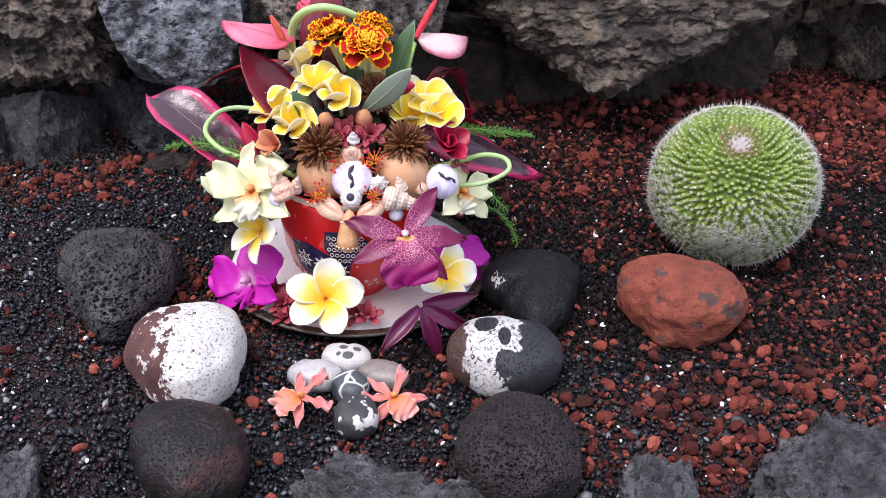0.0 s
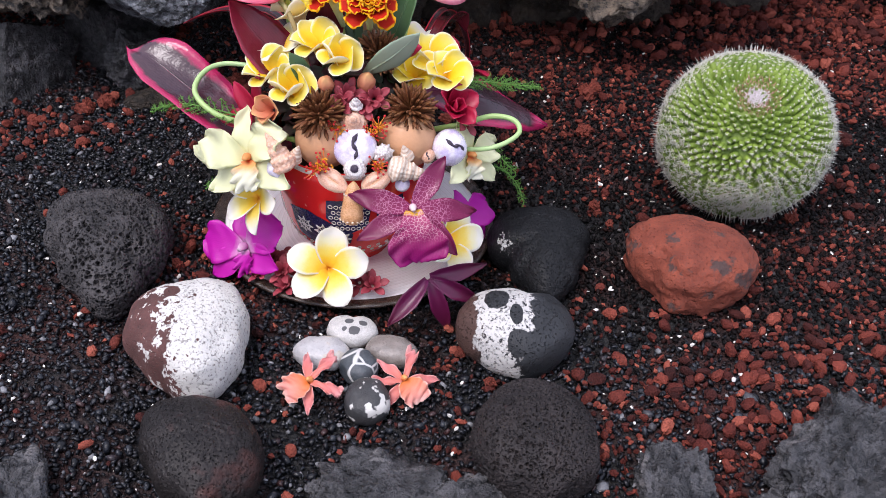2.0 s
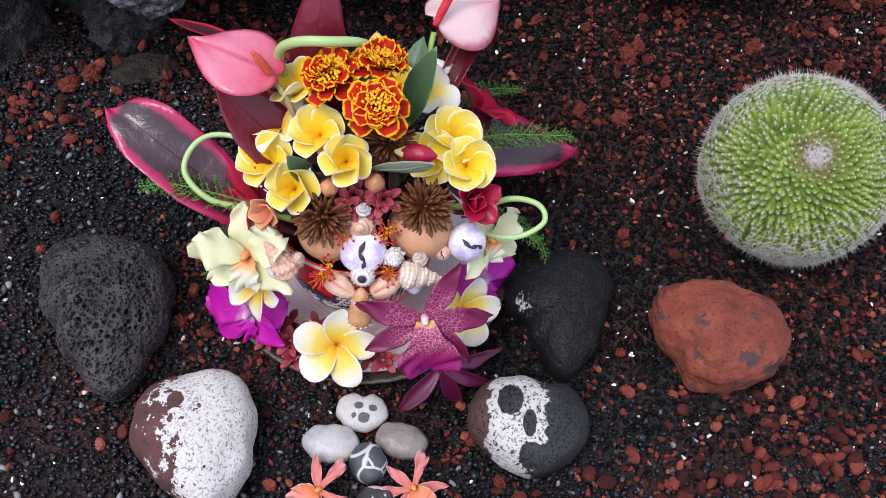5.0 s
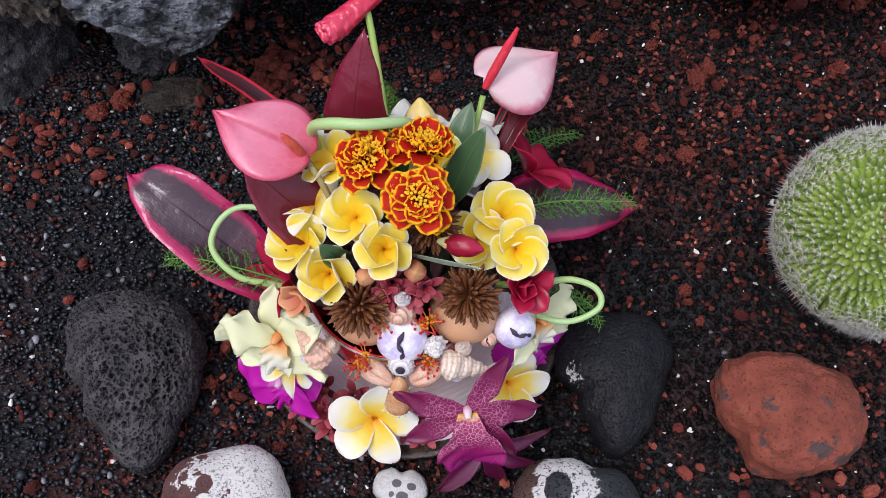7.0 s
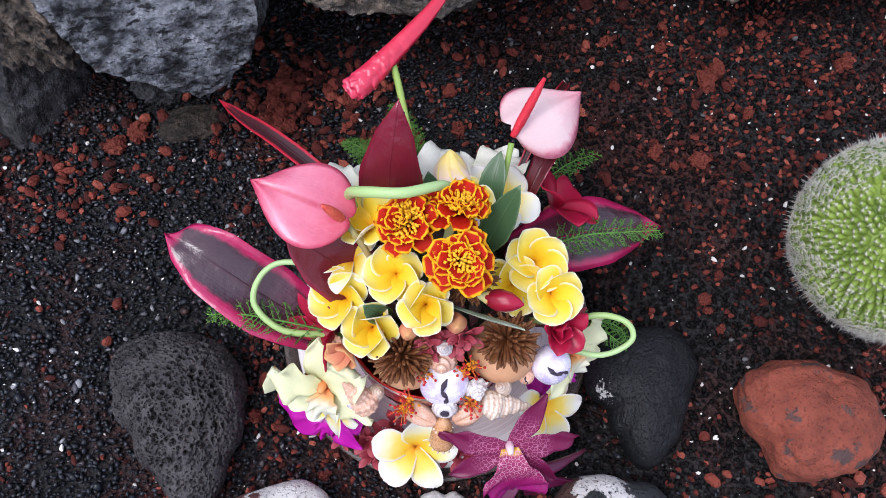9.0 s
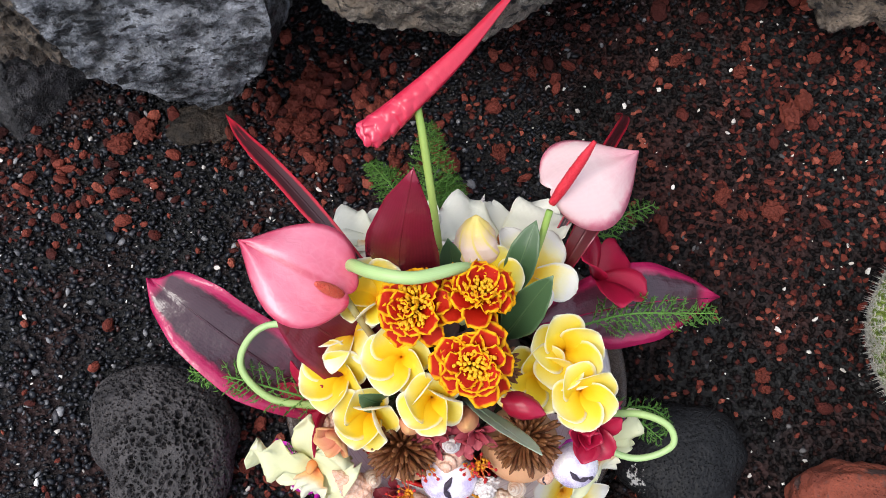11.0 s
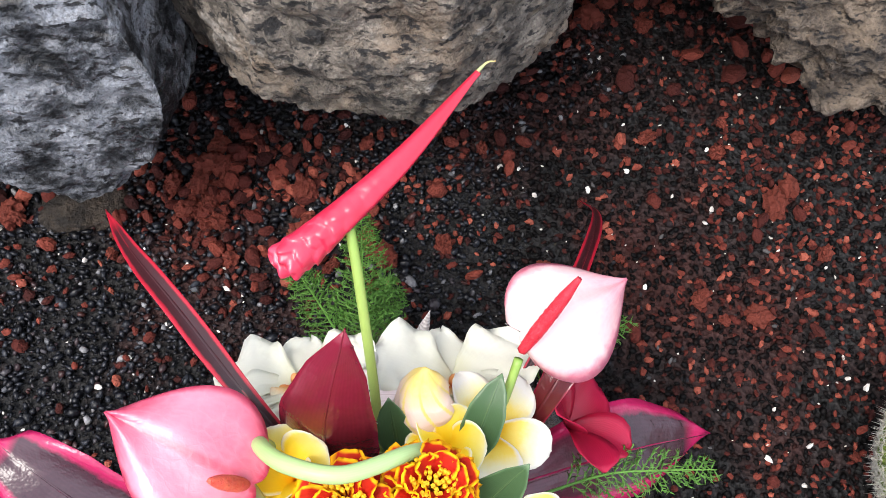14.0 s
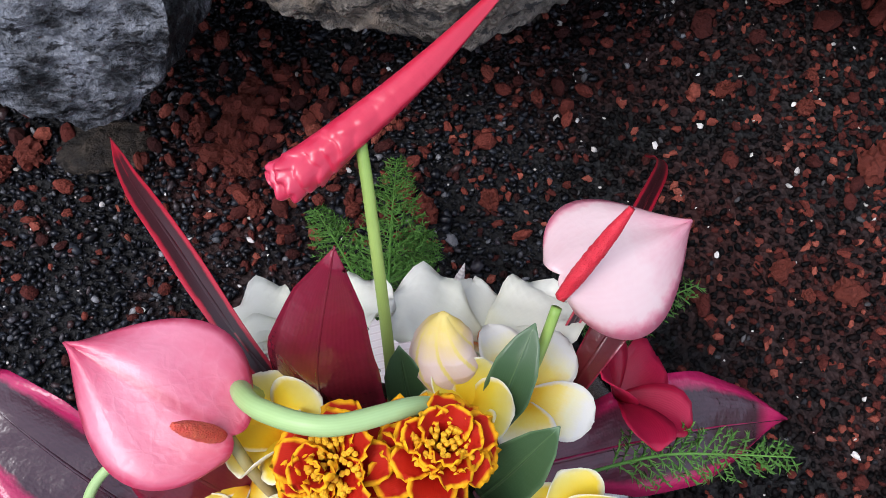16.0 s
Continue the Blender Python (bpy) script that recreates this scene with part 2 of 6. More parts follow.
# ---- the ground: one sheet, with loose gravel on it ----
xs = np.concatenate([[-30, -8, -3, -1.2], np.linspace(-0.8, 1.0, 91), [1.4, 3, 8, 30]])
ys = np.concatenate([[-30, -8, -3, -1, 0], np.linspace(0.3, 1.7, 71), [2, 4, 10, 30]])
gv = [(x, y, ground_z(x, y) - 0.002 + 0.012 * max(0, min(1, (abs(y - 0.9) - 1) / 3))) for y in ys for x in xs]
gf = [(j * len(xs) + i, j * len(xs) + i + 1, (j + 1) * len(xs) + i + 1, (j + 1) * len(xs) + i) for j in range(len(ys) - 1) for i in range(len(xs) - 1)]
ground = tagged(mesh_ob("ground", gv, gf, M_bed), "dark volcanic sand bed under loose cinder gravel", "ground", kind="structure")

rng = np.random.default_rng(7)


def scatter(name, pts, sizes, mat, label, flat=0.65, sub=1, sink=0.25, angular=0.36, smooth=False):
    """Loose stones joined into one mesh: half sizes in metres at plan places."""
    base, bf = ico(sub)
    nb = len(base)
    V = np.empty((len(pts) * nb, 3))
    F = np.empty((len(pts) * len(bf), 3), dtype=int)
    for i, ((x, y), s) in enumerate(zip(pts, sizes)):
        q = base * (1 + angular * rng.uniform(-1, 1, (nb, 1))) * np.array([1.15, rng.uniform(0.5, 1.0), flat * rng.uniform(0.6, 1.2)]) * s
        e = Euler((rng.normal(0, 0.5), rng.normal(0, 0.5), rng.uniform(0, 6.3))).to_matrix()
        q = q @ np.array(e).T
        q += (x, y, ground_z(x, y) + s * flat * (0.5 - sink) + rng.uniform(0, 0.0012))
        V[i * nb:(i + 1) * nb] = q
        F[i * len(bf):(i + 1) * len(bf)] = bf + i * nb
    return tagged(mesh_ob(name, V, F, mat, smooth=smooth), label, "gravel", kind="stuff")


def redness(x, y):
    """How red the cinder is over the plan: redder along the wall and in drifts."""
    p = noise.noise((x * 5, y * 5, 2.0)) + 0.5 * noise.noise((x * 14, y * 14, 5.0))
    back = min(max((y - 0.92) / 0.25, 0), 1)
    right = min(max((x - 0.0) / 0.35, 0), 1)
    dust = 0.30 * math.exp(-((x - 0.20) ** 2 + (y - 0.99) ** 2) / 0.006)
    return 0.10 + 0.20 * back + 0.15 * right + 0.32 * p + dust


step = 0.0040
gx, gy = np.meshgrid(np.arange(-0.56, 0.72, step), np.arange(0.40, 1.42, step))
gp = np.c_[gx.ravel(), gy.ravel()] + rng.uniform(-0.5, 0.5, (gx.size, 2)) * step * 1.1
keep = np.array([(-0.48 - 0.1 * (y - 0.4) < x < 0.33 + 0.4 * (y - 0.4)) and math.hypot(x + 0.046, y - 0.77) > 0.112 for x, y in gp])
gp = gp[keep]
red = np.array([rng.random() < redness(x, y) for x, y in gp])
blk = gp[~red]
dusty_shaded = np.array([rng.random() < min(1, max(0, (x + 0.06 + 0.12 * noise.noise((x * 8, y * 8, 3.3))) / 0.12)) * min(1, max(0, (y - 0.58) / 0.08)) for x, y in blk])
dull, blk = blk[dusty_shaded], blk[~dusty_shaded]
scatter("dusty_gravel", dull, 0.0014 + 0.0017 * rng.random(len(dull)) ** 1.5, M_gravel_dull, "fine dark gravel with rusty dust, toned down for shade", angular=0.24, smooth=True)
scatter("black_gravel", blk, (0.0013 + 0.0020 * rng.random(len(blk)) ** 1.6) * (1 + 0.6 * (rng.random(len(blk)) > 0.95)), M_gravel, "glossy black volcanic gravel over the whole bed", angular=0.34, smooth=True)
rd = gp[red]
rd = rd[rng.random(len(rd)) < 0.8]
scatter("red_gravel", rd, rng.uniform(0.0016, 0.0032, len(rd)), M_cinder, "fine rusty red cinder mixed into the gravel", 0.8)
wp = np.c_[rng.uniform(-0.48, 0.62, 1400), rng.uniform(0.42, 1.25, 1400)]
scatter("white_chips", wp, 0.0007 + 0.0018 * rng.random(1400) ** 2.8, M_chip, "tiny white shell and coral chips in the gravel", 0.6, 1, -0.6)

# drifts of coarser cinder: along the wall, under the basalt block and over the near right corner
dp = np.concatenate([
    np.c_[rng.uniform(-0.10, 0.72, 900), 1.30 - np.abs(rng.normal(0, 0.10, 900))],
    np.c_[rng.normal(-0.17, 0.055, 330), rng.normal(0.985, 0.035, 330)],
    np.c_[rng.normal(-0.37, 0.055, 110), rng.normal(0.90, 0.025, 110)],
    np.c_[rng.normal(0.30, 0.09, 520), rng.normal(0.56, 0.055, 520)],
    np.c_[rng.uniform(0.36, 0.66, 330), rng.uniform(0.62, 1.15, 330)],
    np.c_[rng.uniform(-0.46, 0.34, 420), rng.uniform(0.44, 1.10, 420)]])
dp = dp[(np.hypot(dp[:, 0] + 0.046, dp[:, 1] - 0.77) > 0.135) & (dp[:, 1] < 1.36)]
scatter("cinder_drift", dp, (0.0022 + 0.0042 * rng.random(len(dp)) ** 2.2) * (1 + 0.4 * (dp[:, 1] > 1.1)), M_cinder, "coarse rusty red cinder lying in drifts on the gravel", 0.8, 2, -0.1, 0.16)

# single red cinder stones, large enough to tell apart
vs, fs = ico(3)
cinders = []
for k in range(5):
    kk = [Vector(v) * (1 + 0.42 * fbm(Vector(v) * 2.1 + Vector((k * 4, 0, 0)), 6, 0.72)) for v in vs]
    me = bpy.data.meshes.new("cinder_stone")
    me.from_pydata([(v.x, v.y * 0.85, v.z * 0.75) for v in kk], [], [tuple(map(int, f)) for f in fs])
    me.materials.append(M_cinder)
    cinders.append(me)
drift = [np.array(p) for p in ((-0.20, 1.0), (-0.17, 1.04), (-0.34, 0.92), (-0.24, 0.93), (-0.37, 0.90), (-0.12, 1.0), (-0.21, 0.97), (0.29, 0.53), (-0.18, 0.53), (0.22, 0.54), (0.03, 0.50))]
for k in range(295):
    while True:
        x, y = rng.uniform(-0.46, 0.7), rng.uniform(0.45, 1.34)
        if drift and rng.random() < 0.5:
            x, y = drift[rng.integers(len(drift))] + rng.normal(0, 0.011, 2)
        if rng.random() < redness(x, y) * 1.6 + (0.45 if y > 0.92 else 0) and math.hypot(x + 0.046, y - 0.77) > 0.13:
            break
    drift.append(np.array((x, y)))
    s = (0.0028 + 0.0045 * rng.random() ** 1.8) * ((1.1 + 0.5 * rng.random()) if y > 0.92 and rng.random() < 0.5 else 1)
    share("cinder_stone", cinders[k % 5], Matrix.Translation((x, y, ground_z(x, y) + s * 0.45)) @ Euler(tuple(rng.uniform(0, 6, 3))).to_matrix().to_4x4() @ Matrix.Scale(s, 4), ground)


# ---- lava wall behind the bed ----
def wall_rock(place, dims, seed, mat, label, turn=(0, 0, 0), sub=6, rough=0.16, cuts=(), grain=0.03, name="lava_rock"):
    v, f = lava_block(dims, seed, sub, rough, cuts, grain)
    ob = tagged(mesh_ob(name, v, f, mat), label, "rock", "rocks of the lava wall")
    ob.matrix_basis = pose(*place, *turn)
    return ob


wall_rock((-0.272, 1.014, 0.170), (0.172, 0.215, 0.19), 1, M_block_blue, "blue-grey basalt block overhanging the gravel bed", (0, -4, 8), 7, 0.22, [((0.12, -1, 0.22), 0.78), ((1, -0.1, -0.05), 0.98), ((-1, -0.3, -0.25), 0.84), ((0.05, -0.15, -1), 0.84), ((0, -0.3, 1), 0.84), ((0.7, -0.75, 0.4), 1.14), ((-0.5, -0.6, -0.7), 0.95)], 0.016)
wall_rock((-0.432, 1.055, 0.168), (0.25, 0.26, 0.185), 2, M_block_brown, "brown weathered lava block with a ragged underside", (0, 0, -6), 7, 0.26, [((0, -1, 0.3), 0.8)], 0.06)
wall_rock((-0.425, 0.972, 0.030), (0.125, 0.105, 0.115), 3, M_block_edge, "dark angular lava stone low in the wall", (0, 4, 12), 6, 0.18, [((-0.75, -0.55, 0.45), 0.42), ((0.75, -0.6, 0.35), 0.40), ((0, 0.6, 1), 0.6)], 0.035)
wall_rock((-0.352, 1.045, 0.03), (0.075, 0.09, 0.10), 4, M_block_edge, "dark lava stone wedged under the block", (5, -16, -10), 6, 0.3, [((-0.3, -1, 0.2), 0.6)], 0.05)
wall_rock((-0.300, 1.005, 0.016), (0.070, 0.065, 0.062), 14, M_block_edge, "small tilted lava stone under the overhang", (0, 22, 35), 6, 0.3, [((0.3, -1, 0.5), 0.6)], 0.05)
wall_rock((-0.500, 0.950, 0.012), (0.075, 0.07, 0.06), 15, M_block_edge, "small dark lava stone low in the wall", (0, -12, 15), 5, 0.3, (), 0.05)
wall_rock((-0.277, 0.952, -0.006), (0.062, 0.036, 0.032), 5, M_block_dark, "low dark lava stone half buried in gravel", (0, 0, 15), 5, 0.2)
wall_rock((-0.098, 1.090, 0.195), (0.245, 0.262, 0.185), 6, M_block_pale, "rounded brown-grey lava boulder of the wall", (0, 0, 3), 7, 0.10, [((-0.75, -0.8, 0.05), 0.92), ((0.75, -0.8, 0.05), 0.92), ((0, -1, 0.15), 0.95), ((0, -0.3, -1), 0.75), ((0, 0, 1), 0.85)], 0.020)
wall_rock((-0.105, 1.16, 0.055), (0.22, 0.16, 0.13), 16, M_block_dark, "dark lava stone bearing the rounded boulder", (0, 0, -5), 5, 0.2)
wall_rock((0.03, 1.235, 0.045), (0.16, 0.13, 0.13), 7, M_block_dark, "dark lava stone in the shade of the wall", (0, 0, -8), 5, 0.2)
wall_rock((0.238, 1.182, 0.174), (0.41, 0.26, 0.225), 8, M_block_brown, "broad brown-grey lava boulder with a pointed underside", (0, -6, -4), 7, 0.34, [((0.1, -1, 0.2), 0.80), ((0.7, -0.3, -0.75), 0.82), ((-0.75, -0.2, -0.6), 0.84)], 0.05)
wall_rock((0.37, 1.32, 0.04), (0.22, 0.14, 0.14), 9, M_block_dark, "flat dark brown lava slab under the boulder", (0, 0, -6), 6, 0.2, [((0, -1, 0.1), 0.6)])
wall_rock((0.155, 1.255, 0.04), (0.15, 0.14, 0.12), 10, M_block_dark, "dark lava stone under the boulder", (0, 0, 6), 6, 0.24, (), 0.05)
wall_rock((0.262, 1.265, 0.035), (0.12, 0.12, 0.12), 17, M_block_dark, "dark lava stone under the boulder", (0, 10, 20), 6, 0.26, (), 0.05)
for i, (x, z, s) in enumerate([(0.50, 0.035, 0.085), (0.575, 0.03, 0.08), (0.65, 0.035, 0.09), (0.51, 0.105, 0.085), (0.585, 0.10, 0.07), (0.65, 0.11, 0.09)]):
    wall_rock((x, 1.40 + 0.02 * (i % 2), z), (s * 1.1, s * 1.1, s), 20 + i, M_block_dark if i % 2 else M_block_brown, "small lava stone in the rubble wall", (i * 31, i * 17, i * 50), 6, 0.3, [((0.3, -1, 0.4), 0.7), ((-0.8, -0.5, 0.2), 0.75)], 0.04)
wall_rock((0.64, 1.34, 0.21), (0.26, 0.24, 0.14), 30, M_block_brown, "grey-brown lava boulder capping the rubble", (0, 0, -10), 6, 0.2)
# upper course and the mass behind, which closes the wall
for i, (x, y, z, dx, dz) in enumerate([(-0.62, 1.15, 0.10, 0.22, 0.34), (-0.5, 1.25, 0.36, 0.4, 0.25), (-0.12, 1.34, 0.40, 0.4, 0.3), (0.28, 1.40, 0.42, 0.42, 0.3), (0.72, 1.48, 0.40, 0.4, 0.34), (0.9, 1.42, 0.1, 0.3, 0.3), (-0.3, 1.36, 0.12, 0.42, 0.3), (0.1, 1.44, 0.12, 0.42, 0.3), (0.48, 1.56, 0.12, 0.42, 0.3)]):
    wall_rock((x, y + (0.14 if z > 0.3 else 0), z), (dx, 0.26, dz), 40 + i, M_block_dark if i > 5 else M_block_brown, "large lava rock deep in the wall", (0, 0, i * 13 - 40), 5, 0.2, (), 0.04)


# ---- stones laid on the gravel ----
def laid(name, c, radii, height, mat, label, sink=0.3, tilt=(0, 0), group="", **kw):
    v, f = river_stone([r / 1000 for r in radii], height, **kw)
    ob = tagged(mesh_ob(name, v, f, mat), label, "stone", group)
    ob.matrix_basis = pose(c[0], c[1], ground_z(*c) + height * (0.5 - sink), tilt[0], tilt[1], 0)
    return ob


def oval(n, o, centre, half, ragged=0.0, grain=160):
    """Half the distance from a place on a stone's top, 0.5 on the rim of an oval."""
    place = n.nodes.new("ShaderNodeVectorMath")
    place.operation = "SUBTRACT"
    n.links.new(o, place.inputs[0])
    place.inputs[1].default_value = (*centre, 0)
    size = n.nodes.new("ShaderNodeVectorMath")
    size.operation = "MULTIPLY"
    n.links.new(place.outputs[0], size.inputs[0])
    size.inputs[1].default_value = (0.5 / half[0], 0.5 / half[1], 0)
    far = n.nodes.new("ShaderNodeVectorMath")
    far.operation = "LENGTH"
    n.links.new(size.outputs[0], far.inputs[0])
    return math_node(n, "ADD", far.outputs["Value"], math_node(n, "MULTIPLY", math_node(n, "SUBTRACT", noise_tex(n, o, grain, 4, 0.65), 0.5), ragged))


RING = "stones laid in a ring round the plate"
laid("stone", (-0.243, 0.691), [49, 55, 56, 61, 70, 50, 42, 53, 82, 55], 0.06, M_porous, "black porous lava stone, blunt triangle, on the gravel", 0.2, (3, 3), RING, sub=8, seed=1, pits=0.0058, pit_size=0.0054)
laid("stone", (-0.120, 0.481), [41, 37, 38, 43, 48, 39, 34, 39, 49, 46], 0.062, M_frontleft, "smooth grey-brown worn lava stone with a sheen", 0.2, (0, 0), RING, sub=7, seed=2, lump=0.04, pits=0.0007, pit_size=0.004)
laid("stone", (0.099, 0.504), [42, 43, 47, 47, 43, 43, 44, 47, 48, 47], 0.06, M_vesicle, "round dark lava stone full of fine pores", 0.2, (0, 0), RING, sub=8, seed=3, pits=0.0026, pit_size=0.0034)
laid("stone", (0.120, 0.722), [40, 51, 55, 51, 52, 50, 44, 33, 42, 63, 48, 38], 0.052, M_smooth, "smooth black basalt stone, wide at one end", 0.25, (4, 0), RING, seed=4, lump=0.05, sub=7, pits=0.0007, pit_size=0.0034)
laid("stone", (0.246, 0.700), [57, 53, 44, 46, 52, 58, 50, 43, 50, 50, 46, 50], 0.068, M_redrock, "rusty red lava stone with dark patches", 0.2, (0, 0), RING, seed=6, lump=0.10, sub=6, pits=0.0012, pit_size=0.011)

m = stone_material("reddish_lava_with_white_crust", (0.06, 0.025, 0.022), (0.12, 0.05, 0.045), 40, 0.8, 0.5, 380, 0.4)
n = m.node_tree
b = n.nodes["Principled BSDF"]
o = coords(n)
sep = n.nodes.new("ShaderNodeSeparateXYZ")
n.links.new(o, sep.inputs[0])
side = math_node(n, "ADD", math_node(n, "MULTIPLY", sep.outputs["X"], 26.0), math_node(n, "MULTIPLY", noise_tex(n, o, 48, 6, 0.72), 3.4))
side = math_node(n, "ADD", side, math_node(n, "MULTIPLY", math_node(n, "SUBTRACT", noise_tex(n, o, 170, 3, 0.6), 0.5), 2.6))
side = math_node(n, "ADD", side, math_node(n, "MULTIPLY", sep.outputs["Y"], 7.0))
crust = ramp(n, math_node(n, "SUBTRACT", side, 0.82), [(0.42, grey(0)), (0.47, grey(1))])
speck = ramp(n, noise_tex(n, o, 420, 2, 0.5), [(0.33, (0.24, 0.225, 0.215)), (0.45, (0.56, 0.545, 0.52))])
old = b.inputs["Base Color"].links[0].from_socket
crust = math_node(n, "MULTIPLY", crust, ramp(n, oval(n, o, (-0.014, 0.016), (0.006, 0.0065), 0.25), [(0.49, grey(0)), (0.52, grey(1))]))
colour(n, b, mix(n, crust, old, speck))
laid("stone", (-0.151, 0.587), [40, 45, 53, 48, 54, 49, 40, 44, 57, 48], 0.068, m, "reddish lava stone half covered by white crust", 0.2, (0, 0), RING, seed=5, lump=0.05)

m = stone_material("grey_basalt_with_white_veins", (0.014, 0.015, 0.017), (0.038, 0.04, 0.044), 30, 0.55, 0.8, 420, 0.5, None, 0.25)
n = m.node_tree
b = n.nodes["Principled BSDF"]
o = coords(n)
sep = n.nodes.new("ShaderNodeSeparateXYZ")
n.links.new(o, sep.inputs[0])
white = ramp(n, oval(n, o, (-0.010, 0.0), (0.021, 0.050), 0.6, 90), [(0.48, grey(1)), (0.52, grey(0))])
for centre, half in (((-0.016, 0.009), (0.0095, 0.013)), ((-0.002, -0.009), (0.0050, 0.010)), ((0.001, -0.030), (0.0095, 0.0075))):
    white = math_node(n, "MULTIPLY", white, ramp(n, oval(n, o, centre, half, 0.28, 110), [(0.49, grey(0)), (0.52, grey(1))]))
white = math_node(n, "MULTIPLY", white, ramp(n, noise_tex(n, o, 330, 3, 0.6), [(0.36, grey(0)), (0.42, grey(1))]))
old = b.inputs["Base Color"].links[0].from_socket
brown_end = ramp(n, math_node(n, "ADD", math_node(n, "MULTIPLY", sep.outputs["X"], -14.0), 0.1), [(0.42, grey(0)), (0.55, grey(1))])
old = mix(n, brown_end, old, (0.075, 0.042, 0.035))
colour(n, b, mix(n, white, old, (0.50, 0.485, 0.47)))
M_skull = m
laid("stone", (0.092, 0.616), [46, 46, 34, 38, 45, 46, 38, 38, 40, 42], 0.058, M_skull, "grey basalt stone with a white patch round dark islands", 0.2, (0, 0), RING, seed=7, lump=0.04)

FIGURE = "pebbles of the small figure"
M_quartz = stone_material("pale_quartz", (0.33, 0.32, 0.33), (0.52, 0.51, 0.51), 50, 0.35, 0, 300, 0.06, lambda n, o, c: mix(n, ramp(n, noise_tex(n, o, 60, 3), [(0.56, grey(0)), (0.68, grey(0.6))]), c, (0.5, 0.38, 0.2)), 0.5, 0.08)
M_greypeb = stone_material("brown_grey_quartz", (0.14, 0.12, 0.11), (0.30, 0.265, 0.24), 60, 0.35, 0, 300, 0.06, None, 0.5, 0.08)


def veins(n, o, c, width=0.028, scale=45):
    k = node(n, "TexVoronoi", Scale=scale)
    k.feature = "DISTANCE_TO_EDGE"
    n.links.new(o, k.inputs["Vector"])
    return mix(n, ramp(n, k.outputs["Distance"], [(width, grey(1)), (width + 0.02, grey(0))]), c, (0.55, 0.55, 0.54))


M_vein = stone_material("slate_grey_with_thin_white_veins", (0.045, 0.055, 0.065), (0.085, 0.095, 0.105), 50, 0.5, 0, 300, 0.15, lambda n, o, c: veins(n, o, c, 0.016, 34))


def islands(n, o, c):
    for centre, half in (((-0.003, 0.003), (0.0035, 0.003)), ((0.008, 0.0015), (0.0035, 0.0028)), ((0.002, -0.0065), (0.0045, 0.004)), ((-0.006, -0.005), (0.002, 0.0022))):
        c = mix(n, ramp(n, oval(n, o, centre, half, 0.3, 260), [(0.47, grey(1)), (0.52, grey(0))]), c, (0.09, 0.09, 0.095))
    return c


M_heart = stone_material("pale_grey_stone_with_dark_islands", (0.42, 0.41, 0.40), (0.6, 0.58, 0.56), 80, 0.6, 0.2, 500, 0.3, islands)
M_dotted = stone_material("black_pebble_with_white_blotch", (0.025, 0.025, 0.027), (0.06, 0.06, 0.062), 50, 0.55, 0.2, 500, 0.2, lambda n, o, c: mix(n, ramp(n, noise_tex(n, o, 75, 3, 0.5), [(0.55, grey(0)), (0.58, grey(1))]), c, (0.6, 0.58, 0.55)))
laid("pebble", (-0.0345, 0.622), [20, 20, 18, 13, 18, 21, 21, 17, 15, 15, 15, 17], 0.02, M_heart, "pale grey heart-shaped pebble with dark islands", 0.15, (0, 0), FIGURE, sub=4, seed=8)
laid("pebble", (-0.056, 0.596), [22, 19, 15, 14, 19, 22, 18, 15, 15, 19], 0.022, M_quartz, "pale quartz pebble, oval and smooth", 0.15, (0, 0), FIGURE, sub=4, seed=9, lump=0.02)
laid("pebble", (-0.003, 0.601), [21, 17, 14, 15, 20, 20, 15, 13, 14, 19], 0.021, M_greypeb, "brown-grey quartz pebble, oval and smooth", 0.15, (0, 0), FIGURE, sub=4, seed=10, lump=0.02)
laid("pebble", (-0.026, 0.582), [15, 13, 15, 16, 15, 15, 14, 15, 16, 15], 0.024, M_vein, "slate-grey pebble crossed by thin white veins", 0.15, (0, 0), FIGURE, sub=4, seed=11, lump=0.03)
laid("pebble", (-0.0175, 0.546), [17, 17, 18, 18, 17, 16, 17, 18, 18, 18], 0.028, M_dotted, "round black pebble with a white blotch", 0.15, (0, 0), FIGURE, sub=4, seed=12, lump=0.04)

# rough grey lava at the near border of the bed
for i, (x, y, dx, dy, dz) in enumerate([(0.0, 0.460, 0.085, 0.065, 0.028), (0.050, 0.447, 0.075, 0.05, 0.028), (0.312, 0.490, 0.145, 0.085, 0.052), (0.190, 0.472, 0.09, 0.05, 0.026), (-0.222, 0.416, 0.11, 0.05, 0.032), (0.255, 0.425, 0.1, 0.07, 0.03)]):
    wall_rock((x, y, ground_z(x, y) + dz * 0.2), (dx, dy, dz), 60 + i, M_block_edge, "rough grey lava lump edging the bed", (0, 0, i * 27), 6, 0.38, (), 0.05)


